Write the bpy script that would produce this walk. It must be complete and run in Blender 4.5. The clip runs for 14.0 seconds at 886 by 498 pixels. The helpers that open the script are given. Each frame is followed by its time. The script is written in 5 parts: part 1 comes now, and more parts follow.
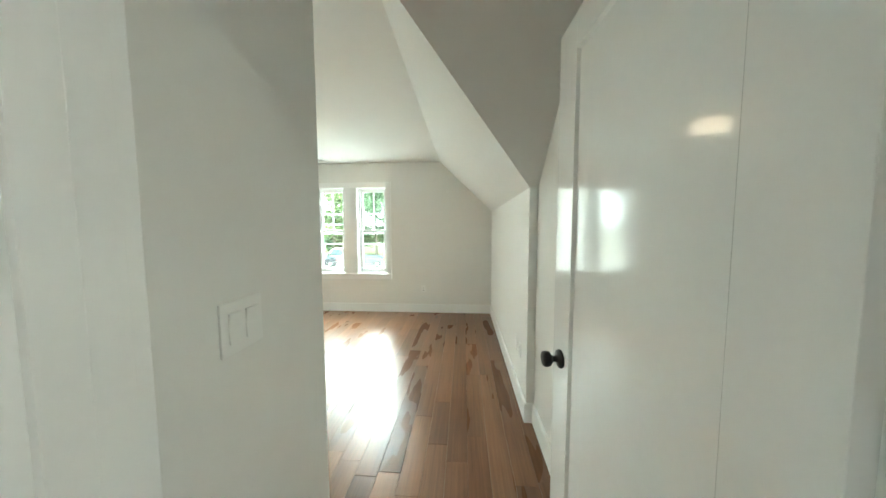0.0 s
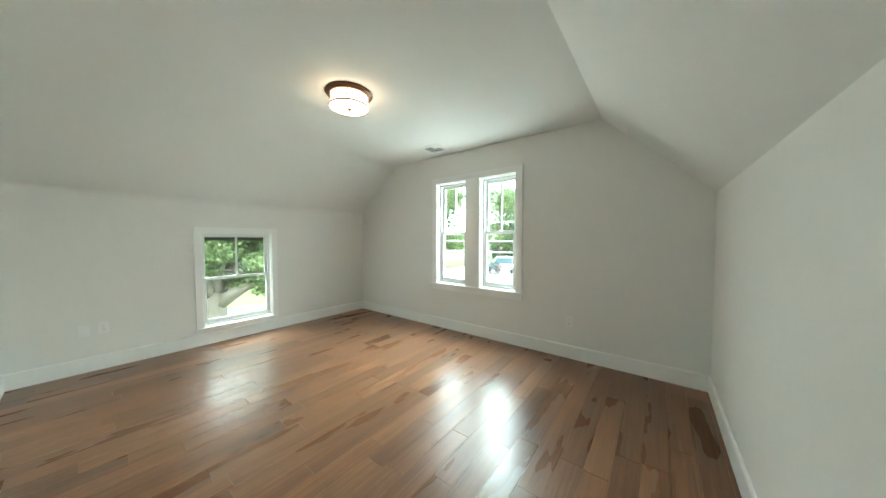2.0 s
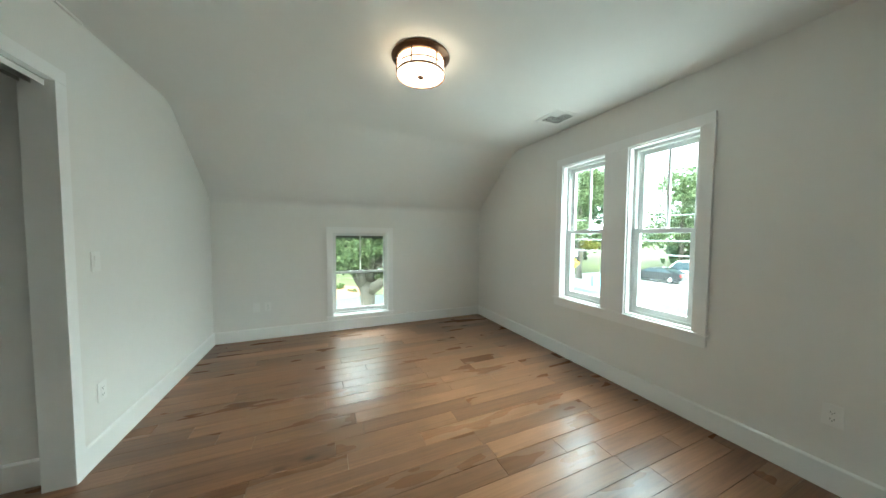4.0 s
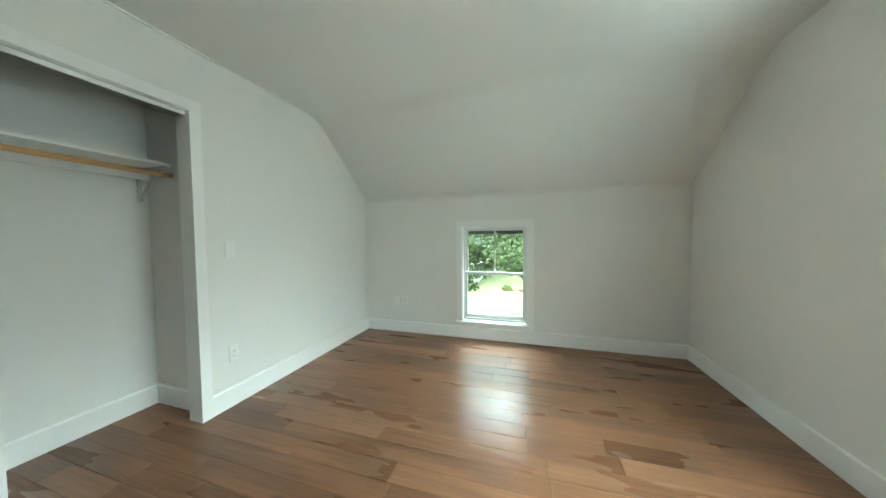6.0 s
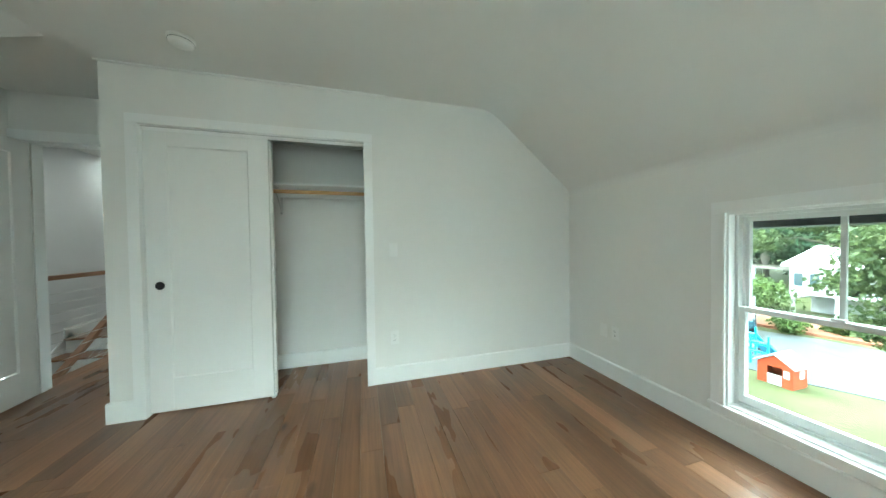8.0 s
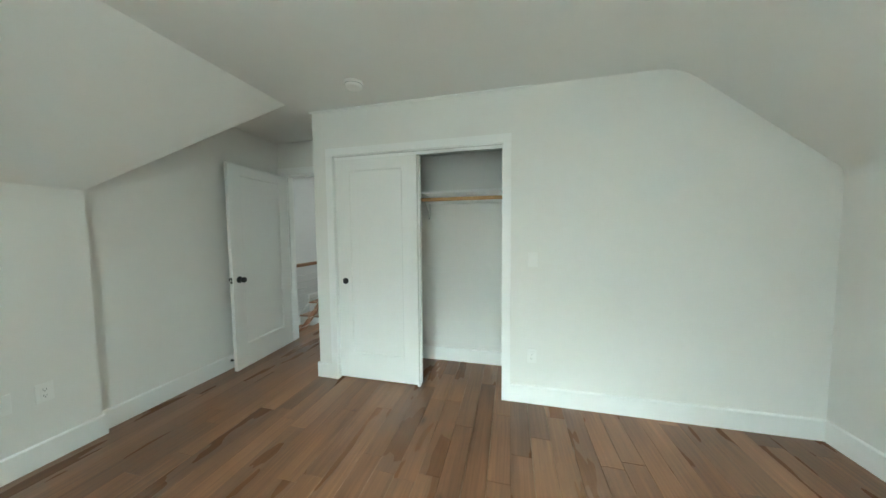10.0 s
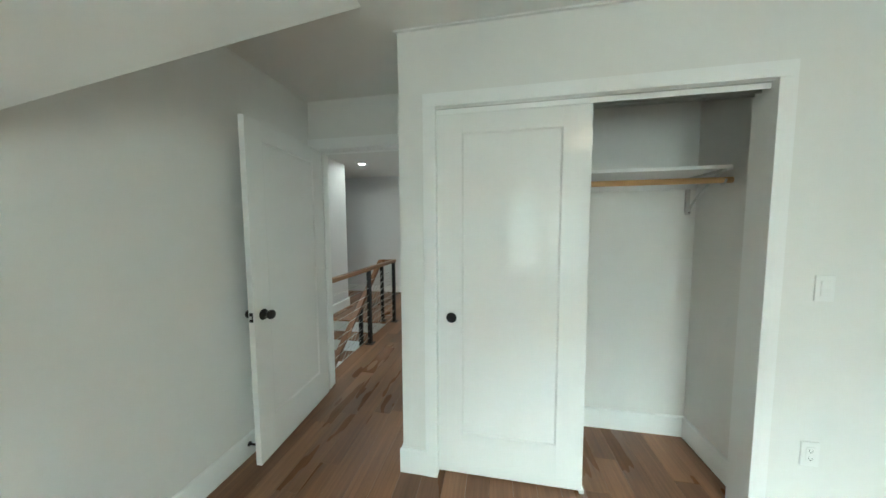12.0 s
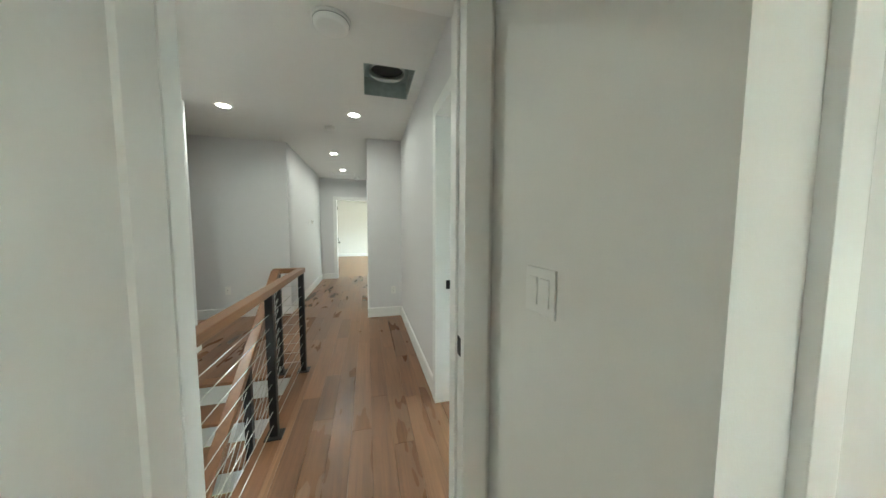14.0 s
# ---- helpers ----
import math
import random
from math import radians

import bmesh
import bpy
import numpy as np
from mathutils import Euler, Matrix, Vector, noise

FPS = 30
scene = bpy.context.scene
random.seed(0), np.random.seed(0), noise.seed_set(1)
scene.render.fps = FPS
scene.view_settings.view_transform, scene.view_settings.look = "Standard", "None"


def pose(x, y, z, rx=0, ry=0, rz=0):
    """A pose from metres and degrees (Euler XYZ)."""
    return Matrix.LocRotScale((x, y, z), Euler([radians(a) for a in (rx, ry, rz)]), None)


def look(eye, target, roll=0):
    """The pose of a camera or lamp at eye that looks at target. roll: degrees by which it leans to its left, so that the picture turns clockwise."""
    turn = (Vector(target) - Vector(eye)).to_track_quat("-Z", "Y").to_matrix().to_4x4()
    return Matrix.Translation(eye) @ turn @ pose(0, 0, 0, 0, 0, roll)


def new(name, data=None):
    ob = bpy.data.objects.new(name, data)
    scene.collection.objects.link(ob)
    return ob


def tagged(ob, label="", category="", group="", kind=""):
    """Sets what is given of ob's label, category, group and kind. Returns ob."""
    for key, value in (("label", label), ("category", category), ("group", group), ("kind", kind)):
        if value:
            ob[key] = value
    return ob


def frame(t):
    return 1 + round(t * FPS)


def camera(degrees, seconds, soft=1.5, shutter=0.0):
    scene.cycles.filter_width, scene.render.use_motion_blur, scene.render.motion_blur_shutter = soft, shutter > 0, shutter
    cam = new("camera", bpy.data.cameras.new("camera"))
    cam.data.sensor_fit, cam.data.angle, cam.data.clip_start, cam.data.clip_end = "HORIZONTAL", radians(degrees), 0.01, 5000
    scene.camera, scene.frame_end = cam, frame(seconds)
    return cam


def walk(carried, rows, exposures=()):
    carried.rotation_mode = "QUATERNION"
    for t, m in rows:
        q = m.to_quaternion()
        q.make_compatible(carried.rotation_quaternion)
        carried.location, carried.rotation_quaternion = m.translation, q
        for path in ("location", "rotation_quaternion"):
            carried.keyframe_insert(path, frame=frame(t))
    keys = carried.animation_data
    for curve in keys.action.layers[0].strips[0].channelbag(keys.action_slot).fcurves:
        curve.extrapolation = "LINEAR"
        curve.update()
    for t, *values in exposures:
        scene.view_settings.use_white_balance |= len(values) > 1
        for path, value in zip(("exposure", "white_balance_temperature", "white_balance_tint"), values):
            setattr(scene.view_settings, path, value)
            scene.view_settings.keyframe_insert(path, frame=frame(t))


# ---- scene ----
cam = camera(115.4, 14.0)
PATH = [
    (0, (0.479, -0.951, 1.373), (0.331, 1.038, 1.233), -0.2),
    (0.5, (0.447, -0.397, 1.293), (0.027, 1.556, 1.200), -0.3),
    (0.6, (0.456, -0.318, 1.291), (-0.008, 1.627, 1.209), -0.2),
    (1, (0.446, -0.048, 1.282), (-0.227, 1.835, 1.216), 0.0),
    (1.5, (0.493, 0.204, 1.266), (-0.460, 1.961, 1.202), 0.1),
    (2, (0.556, 0.418, 1.272), (-0.664, 2.001, 1.202), 0.0),
    (2.5, (0.587, 0.593, 1.3), (-0.833, 1.999, 1.225), 0.0),
    (2.7, (0.568, 0.671, 1.303), (-0.921, 2.004, 1.228), 0.1),
    (5, (0.015, 1.609, 1.293), (-1.971, 1.832, 1.205), -0.2),
    (5.5, (-0.181, 1.833, 1.243), (-2.174, 1.694, 1.168), -0.5),
    (6, (-0.446, 2.069, 1.222), (-2.357, 1.485, 1.14), -0.5),
    (6.5, (-0.755, 2.257, 1.213), (-2.468, 1.228, 1.127), -0.7),
    (7, (-1.089, 2.385, 1.2), (-2.496, 0.965, 1.124), -0.7),
    (7.5, (-1.414, 2.451, 1.19), (-2.415, 0.72, 1.136), -1.0),
    (8, (-1.689, 2.427, 1.194), (-2.24, 0.504, 1.155), -0.8),
    (8.5, (-1.88, 2.398, 1.209), (-1.999, 0.402, 1.167), -0.9),
    (9, (-1.939, 2.378, 1.245), (-1.703, 0.393, 1.168), -0.9),
    (11.5, (-0.929, 1.723, 1.475), (-0.399, -0.201, 1.341), -0.4),
    (12, (-0.528, 1.47, 1.41), (-0.169, -0.493, 1.27), -0.3),
    (12.5, (-0.199, 1.209, 1.336), (-0.044, -0.78, 1.196), -0.2),
    (13, (0.092, 0.870, 1.275), (0.060, -1.126, 1.135), 0.5),
    (13.5, (0.342, 0.552, 1.280), (0.027, -1.417, 1.145), 0.9),
    (14, (0.388, 0.208, 1.315), (-0.133, -1.718, 1.170), 0.2),
]
EXPOSURE = [(0.0, 4.70, 6200, -8.0), (0.6, 4.44, 6100, -8.5), (1.2, 4.24, 6050, -8.5), (2.5, 4.00, 5950, -8.5), (5.0, 3.66, 5780, -10.0), (6.3, 3.96, 5740, -11.5), (7.0, 3.98, 5700, -12.5), (8.0, 3.82, 5720, -13.0), (9.0, 3.96, 5780, -11.5),
            (11.5, 4.14, 5750, -10.0), (12.5, 4.28, 5900, -9.0), (13.3, 4.38, 5980, -8.5), (14.0, 4.58, 6200, -7.5)]
walk(cam, [(t, look(eye, target, roll)) for t, eye, target, roll in PATH], EXPOSURE)

# ---- world, light ----
world = bpy.data.worlds.new("world")
scene.world = world
world.use_nodes = True
wn = world.node_tree.nodes
sky = wn.new("ShaderNodeTexSky")
sky.sky_type = "NISHITA"
sky.sun_disc = False
sky.sun_elevation = radians(52)
sky.sun_rotation = radians(150)
sky.air_density, sky.dust_density, sky.ozone_density = 1.0, 4.0, 1.0
wn["Background"].inputs["Strength"].default_value = 0.088
# overcast veil: the sky's own colour pulled towards a neutral cloud white
veil = wn.new("ShaderNodeMix")
veil.data_type = "RGBA"
veil.inputs[0].default_value = 0.72
veil.inputs[7].default_value = (15.5, 16.8, 17.5, 1)
world.node_tree.links.new(sky.outputs[0], veil.inputs[6])
world.node_tree.links.new(veil.outputs[2], wn["Background"].inputs["Color"])

sun = new("sun", bpy.data.lights.new("sun", "SUN"))
sun.data.energy, sun.data.angle, sun.data.color = 0.5, radians(18), (1.0, 0.96, 0.9)
sun.matrix_world = look((0, 0, 30), (-12, 16, 0))

# added stand-ins for skylight: lamps out of view beyond the window heads, slanting in


def sky_lamp(x, y, z, tx, ty, tz, w, h, energy):
    d = bpy.data.lights.new("sky_lamp", "AREA")
    d.shape, d.size, d.size_y, d.energy, d.color = "RECTANGLE", w, h, energy, (0.965, 0.985, 0.955)
    new("sky_lamp", d).matrix_world = look((x, y, z), (tx, ty, tz))


sky_lamp(-0.9, 10.5, 5.2, -1.4, 3.6, 1.4, 6.4, 2.2, 138.0)
sky_lamp(-1.39, 4.35, 2.70, -1.4, 2.2, 1.0, 1.5, 0.8, 13.0)
sky_lamp(-5.0, 1.68, 2.0, -3.6, 1.68, 0.3, 1.0, 0.8, 10.0)
# more added lamps, for light of the sky and the pale ground, in the openings
sky_lamp(-1.745, 3.633, 1.35, -1.745, 0.0, 1.35, 0.42, 1.34, 0.36)
sky_lamp(-1.036, 3.633, 1.35, -1.036, 0.0, 1.35, 0.42, 1.34, 0.36)
sky_lamp(-3.799, 1.68, 0.77, 0.0, 1.68, 0.77, 0.65, 1.05, 0.22)
# added lamps at the far bedroom's unseen wall holes, to brighten that room
sky_lamp(-2.9, -12.15, 1.4, 0.0, -12.15, 1.2, 1.4, 1.5, 1.9)
sky_lamp(-2.9, -9.65, 1.4, 0.0, -9.65, 1.2, 1.4, 1.5, 1.9)

# lamp added behind the side room's unseen hole, to brighten its door jamb
sky_lamp(-2.42, -1.55, 1.5, 0.0, -1.55, 1.3, 0.85, 1.1, 0.12)

# ---- materials ----


def material(name, base, rough=0.5, metal=0.0, bump=0.0, scale=40.0, vary=0.05, spec=0.5, coat=0.0, stretch=(1, 1, 1)):
    """A principled material with a two-scale colour variation and a fine relief."""
    m = bpy.data.materials.new(name)
    m.use_nodes = True
    t = m.node_tree
    p = t.nodes["Principled BSDF"]
    p.inputs["Roughness"].default_value = rough
    p.inputs["Metallic"].default_value = metal
    p.inputs["Specular IOR Level"].default_value = spec
    p.inputs["Coat Weight"].default_value = coat
    co = t.nodes.new("ShaderNodeTexCoord")
    mp = t.nodes.new("ShaderNodeMapping")
    mp.inputs["Scale"].default_value = stretch
    t.links.new(co.outputs["Object"], mp.inputs[0])
    big = t.nodes.new("ShaderNodeTexNoise")
    big.inputs["Scale"].default_value = scale * 0.06
    big.inputs["Detail"].default_value = 3
    t.links.new(mp.outputs[0], big.inputs["Vector"])
    fine = t.nodes.new("ShaderNodeTexNoise")
    fine.inputs["Scale"].default_value = scale
    fine.inputs["Detail"].default_value = 4
    t.links.new(mp.outputs[0], fine.inputs["Vector"])
    add = t.nodes.new("ShaderNodeMath")
    add.operation = "ADD"
    t.links.new(big.outputs[0], add.inputs[0])
    t.links.new(fine.outputs[0], add.inputs[1])
    ramp = t.nodes.new("ShaderNodeMapRange")
    ramp.inputs["From Min"].default_value, ramp.inputs["From Max"].default_value = 0.6, 1.4
    ramp.inputs["To Min"].default_value, ramp.inputs["To Max"].default_value = 1 - vary, 1 + vary
    t.links.new(add.outputs[0], ramp.inputs[0])
    mul = t.nodes.new("ShaderNodeVectorMath")
    mul.operation = "SCALE"
    mul.inputs[0].default_value = base
    t.links.new(ramp.outputs[0], mul.inputs["Scale"])
    t.links.new(mul.outputs[0], p.inputs["Base Color"])
    if bump:
        b = t.nodes.new("ShaderNodeBump")
        b.inputs["Strength"].default_value = bump
        b.inputs["Distance"].default_value = 0.002
        t.links.new(fine.outputs[0], b.inputs["Height"])
        t.links.new(b.outputs[0], p.inputs["Normal"])
    return m


def glass_material():
    m = bpy.data.materials.new("window_glass")
    m.use_nodes = True
    p = m.node_tree.nodes["Principled BSDF"]
    p.inputs["Base Color"].default_value = (0.96, 0.985, 0.975, 1)
    p.inputs["Roughness"].default_value = 0.0
    p.inputs["IOR"].default_value = 1.45
    p.inputs["Transmission Weight"].default_value = 1.0
    return m


def glowing(name, colour, strength):
    m = bpy.data.materials.new(name)
    m.use_nodes = True
    p = m.node_tree.nodes["Principled BSDF"]
    p.inputs["Base Color"].default_value = (0.9, 0.88, 0.84, 1)
    p.inputs["Roughness"].default_value = 0.25
    p.inputs["Emission Color"].default_value = (*colour, 1)
    p.inputs["Emission Strength"].default_value = strength
    return m


def plank_material(name, light, dark):
    """Smoked oak: growth-ring figure along the board, pores, knots; each board differs in tone."""
    m = bpy.data.materials.new(name)
    m.use_nodes = True
    t = m.node_tree
    p = t.nodes["Principled BSDF"]
    L = t.links.new
    co = t.nodes.new("ShaderNodeTexCoord")
    info = t.nodes.new("ShaderNodeObjectInfo")
    off = t.nodes.new("ShaderNodeVectorMath")
    off.operation = "SCALE"
    off.inputs[0].default_value = (37.0, 91.0, 53.0)
    L(info.outputs["Random"], off.inputs["Scale"])
    pos = t.nodes.new("ShaderNodeVectorMath")
    pos.operation = "ADD"
    L(co.outputs["Object"], pos.inputs[0])
    L(off.outputs[0], pos.inputs[1])

    def mapped(sc):
        n = t.nodes.new("ShaderNodeMapping")
        n.inputs["Scale"].default_value = sc
        L(pos.outputs[0], n.inputs[0])
        return n.outputs[0]

    def noisy(sc, scale, detail, dist=0.0):
        n = t.nodes.new("ShaderNodeTexNoise")
        n.inputs["Scale"].default_value = scale
        n.inputs["Detail"].default_value = detail
        n.inputs["Distortion"].default_value = dist
        L(mapped(sc), n.inputs["Vector"])
        return n.outputs[0]

    # cathedral figure: level lines of a stretched noise field
    field = noisy((5.0, 0.55, 5.0), 1.3, 1.5, 0.4)
    rings = t.nodes.new("ShaderNodeMath")
    rings.operation = "MULTIPLY"
    rings.inputs[1].default_value = 36.0
    L(field, rings.inputs[0])
    saw = t.nodes.new("ShaderNodeMath")
    saw.operation = "FRACT"
    ragged = t.nodes.new("ShaderNodeMath")
    ragged.operation = "MULTIPLY_ADD"
    ragged.inputs[1].default_value = 1.6
    L(noisy((90.0, 3.0, 90.0), 1.0, 5), ragged.inputs[0])
    L(rings.outputs[0], ragged.inputs[2])
    L(ragged.outputs[0], saw.inputs[0])
    ringramp = t.nodes.new("ShaderNodeValToRGB")
    ringramp.color_ramp.elements[0].position = 0.0
    ringramp.color_ramp.elements[0].color = (0.55, 0.55, 0.55, 1)
    ringramp.color_ramp.elements[1].position = 0.13
    ringramp.color_ramp.elements[1].color = (1, 1, 1, 1)
    e = ringramp.color_ramp.elements.new(0.97)
    e.color = (0.9, 0.9, 0.9, 1)
    e = ringramp.color_ramp.elements.new(1.0)
    e.color = (0.55, 0.55, 0.55, 1)
    L(saw.outputs[0], ringramp.inputs[0])
    pores = noisy((75.0, 2.2, 75.0), 1.0, 6)
    blotch = noisy((4.0, 0.9, 4.0), 1.1, 3)
    knotn = t.nodes.new("ShaderNodeTexVoronoi")
    knotn.inputs["Scale"].default_value = 1.0
    L(mapped((2.6, 1.1, 1.0)), knotn.inputs["Vector"])
    knot = t.nodes.new("ShaderNodeMapRange")
    knot.inputs["From Min"].default_value, knot.inputs["From Max"].default_value = 0.015, 0.075
    knot.inputs["To Min"].default_value, knot.inputs["To Max"].default_value = 0.22, 1.0
    L(knotn.outputs["Distance"], knot.inputs[0])
    def mulmath(a, b):
        n = t.nodes.new("ShaderNodeMath")
        n.operation = "MULTIPLY"
        L(a, n.inputs[0])
        L(b, n.inputs[1])
        return n.outputs[0]

    def ranged(a, f0, f1, t0, t1):
        n = t.nodes.new("ShaderNodeMapRange")
        n.inputs["From Min"].default_value, n.inputs["From Max"].default_value = f0, f1
        n.inputs["To Min"].default_value, n.inputs["To Max"].default_value = t0, t1
        L(a, n.inputs[0])
        return n.outputs[0]

    tone = ranged(info.outputs["Random"], 0, 1, 0.80, 1.20)
    fac = mulmath(mulmath(ranged(ringramp.outputs[0], 0.55, 1, 0.88, 1.02), ranged(pores, 0.32, 0.68, 0.82, 1.10)),
                  mulmath(ranged(blotch, 0.3, 0.7, 0.74, 1.20), tone))
    # dark mineral streaks and filled splits along the grain, with smoky halos round them
    streak = mulmath(ranged(noisy((70.0, 1.7, 70.0), 1.0, 3, 0.08), 0.22, 0.44, 0.76, 1.0),
                     ranged(noisy((16.0, 1.0, 16.0), 1.0, 5, 0.15), 0.30, 0.62, 0.86, 1.06))
    fac = mulmath(fac, mulmath(knot.outputs[0], streak))
    mix = t.nodes.new("ShaderNodeMix")
    mix.data_type = "RGBA"
    hue = t.nodes.new("ShaderNodeTexWhiteNoise")
    hue.noise_dimensions = "1D"
    L(info.outputs["Random"], hue.inputs["W"])
    L(hue.outputs["Value"], mix.inputs[0])
    mix.inputs[6].default_value = (*light, 1)
    mix.inputs[7].default_value = (*dark, 1)
    out = t.nodes.new("ShaderNodeVectorMath")
    out.operation = "SCALE"
    L(mix.outputs[2], out.inputs[0])
    L(fac, out.inputs["Scale"])
    L(out.outputs[0], p.inputs["Base Color"])
    L(ranged(blotch, 0.3, 0.7, 0.25, 0.35), p.inputs["Roughness"])
    p.inputs["Specular IOR Level"].default_value = 0.5
    b = t.nodes.new("ShaderNodeBump")
    b.inputs["Strength"].default_value = 0.12
    b.inputs["Distance"].default_value = 0.0012
    L(pores, b.inputs["Height"])
    wave = t.nodes.new("ShaderNodeBump")
    wave.inputs["Strength"].default_value = 0.12
    wave.inputs["Distance"].default_value = 0.004
    L(noisy((9.0, 1.2, 9.0), 1.0, 2), wave.inputs["Height"])
    L(b.outputs[0], wave.inputs["Normal"])
    L(wave.outputs[0], p.inputs["Normal"])
    return m


PAINT = material("wall_paint", (0.83, 0.825, 0.80), 0.55, bump=0.12, scale=260, vary=0.012, spec=0.3)
HALLPAINT = material("hall_wall_paint", (0.78, 0.78, 0.79), 0.55, bump=0.12, scale=260, vary=0.012, spec=0.3)
CEIL = material("ceiling_paint", (0.82, 0.82, 0.80), 0.8, bump=0.15, scale=220, vary=0.012, spec=0.2)
TRIM = material("trim_paint", (0.90, 0.905, 0.895), 0.28, bump=0.03, scale=90, vary=0.012)
DOORPAINT = material("door_paint", (0.87, 0.87, 0.855), 0.10, bump=0.003, scale=60, vary=0.012, spec=0.45)
VINYL = material("window_vinyl", (0.80, 0.82, 0.81), 0.35, scale=30, vary=0.015)
PLASTIC = material("white_plastic", (0.87, 0.87, 0.85), 0.3, scale=50, vary=0.01)
# near-black: stands for shade in slots and duct openings; also screws, sign arrow
BLACK_AND_SHADE = material("black_and_slot_shade", (0.02, 0.02, 0.02), 0.6, vary=0.1)
BLACK = material("black_metal", (0.012, 0.012, 0.013), 0.38, metal=0.3, bump=0.05, scale=120, vary=0.15)
# rosy bronze, lightened: the glow of the lamp glass is put into its colour
LIT_COPPER = material("rosy_lit_bronze", (0.46, 0.27, 0.19), 0.35, metal=0.8, scale=60, vary=0.1)
BRONZE = material("bronze_metal", (0.16, 0.085, 0.05), 0.35, metal=0.9, scale=60, vary=0.12)
STEEL = material("brushed_steel", (0.62, 0.62, 0.6), 0.28, metal=1.0, scale=80, vary=0.06)
GALV = material("galvanised_steel", (0.50, 0.56, 0.55), 0.42, metal=0.55, bump=0.1, scale=25, vary=0.2)
PINE = material("pine_dowel", (0.60, 0.36, 0.16), 0.45, scale=60, vary=0.12, stretch=(0.06, 1, 1))
OAK = material("oak_rail", (0.215, 0.098, 0.044), 0.32, bump=0.1, scale=70, vary=0.22, stretch=(1, 0.06, 1))
SUB = material("subfloor", (0.04, 0.025, 0.015), 0.8, vary=0.1)
PLANK = plank_material("oak_floor_board", (0.280, 0.143, 0.075), (0.178, 0.085, 0.043))
RISER = material("stair_riser_paint", (0.78, 0.80, 0.80), 0.35, vary=0.02)
GLASS = glass_material()
LAMPGLASS = glowing("lamp_glass", (1.0, 0.74, 0.53), 0.8)
CANGLOW = glowing("can_lens", (1.0, 0.95, 0.90), 1.6)

# ---- mesh helpers ----


def box(bm, x0, x1, y0, y1, z0, z1, bevel=0.0):
    c = bmesh.ops.create_cube(bm, size=1.0)["verts"]
    for v in c:
        v.co = Vector((x0 + (v.co.x + 0.5) * (x1 - x0), y0 + (v.co.y + 0.5) * (y1 - y0), z0 + (v.co.z + 0.5) * (z1 - z0)))
    if bevel:
        edges = list({e for v in c for e in v.link_edges})
        bmesh.ops.bevel(bm, geom=edges, offset=bevel, segments=2, affect="EDGES", profile=0.6)
    return bm


def boxes(*specs, bevel=0.0):
    bm = bmesh.new()
    for s in specs:
        box(bm, *s, bevel=bevel)
    return bm


def lathe(profile, steps=32, bm=None, m=None):
    """Turns (radius, height) pairs round z, then moves the result by m."""
    bm = bm or bmesh.new()
    rings, made = [], []
    for r, h in profile:
        if r < 1e-6:
            ring = [bm.verts.new((0, 0, h))]
        else:
            ring = [bm.verts.new((r * math.cos(a * math.tau / steps), r * math.sin(a * math.tau / steps), h)) for a in range(steps)]
        rings.append(ring)
        made += ring
    for a, b in zip(rings, rings[1:]):
        for i in range(steps):
            j = (i + 1) % steps
            loop = [a[i % len(a)], a[j % len(a)], b[j % len(b)], b[i % len(b)]]
            loop = list(dict.fromkeys(loop))
            if len(loop) > 2:
                bm.faces.new(loop)
    for f in bm.faces:
        f.smooth = True
    if m is not None:
        bmesh.ops.transform(bm, matrix=m, verts=made)
    return bm


def tube(bm, a, b, r, steps=10):
    a, b = Vector(a), Vector(b)
    q = (b - a).to_track_quat("Z", "Y").to_matrix().to_4x4()
    n = (b - a).length
    return lathe([(0, 0), (r, 0), (r, n), (0, n)], steps, bm, Matrix.Translation(a) @ q)


def prism(bm, poly, lo, hi, axis):
    """Extrudes a closed 2D polygon along an axis; poly holds the other two coordinates in xyz order."""
    def at(p, v):
        q = list(p)
        q.insert("xyz".index(axis), v)
        return q
    a = [bm.verts.new(at(p, lo)) for p in poly]
    b = [bm.verts.new(at(p, hi)) for p in poly]
    bm.faces.new(a)
    bm.faces.new(b)
    for i in range(len(poly)):
        j = (i + 1) % len(poly)
        bm.faces.new((a[i], a[j], b[j], b[i]))
    return bm


def part(name, bm, mat, parent=None, label="", smooth=None):
    """Links a bmesh as one mesh object, under a thing or a part."""
    bmesh.ops.recalc_face_normals(bm, faces=bm.faces)
    me = bpy.data.meshes.new(name)
    bm.to_mesh(me)
    bm.free()
    me.materials.append(mat)
    if smooth:
        me.set_sharp_from_angle(angle=radians(smooth))
    ob = new(name, me)
    if parent is not None:
        ob.parent = parent
        ob.matrix_parent_inverse = parent.matrix_world.inverted()
    if label:
        tagged(ob, label)
    return ob


def thing(name, at, label, category, group="", kind=""):
    """An empty at a thing's base, to carry its parts."""
    ob = new(name)
    ob.empty_display_size = 0.05
    ob.matrix_world = at if isinstance(at, Matrix) else Matrix.Translation(at)
    return tagged(ob, label, category, group, kind)


def inside(name, bm, mat, parent, label="", smooth=None):
    """A part whose mesh is written in its thing's own coordinates."""
    ob = part(name, bm, mat, None, label, smooth)
    ob.parent = parent
    return ob


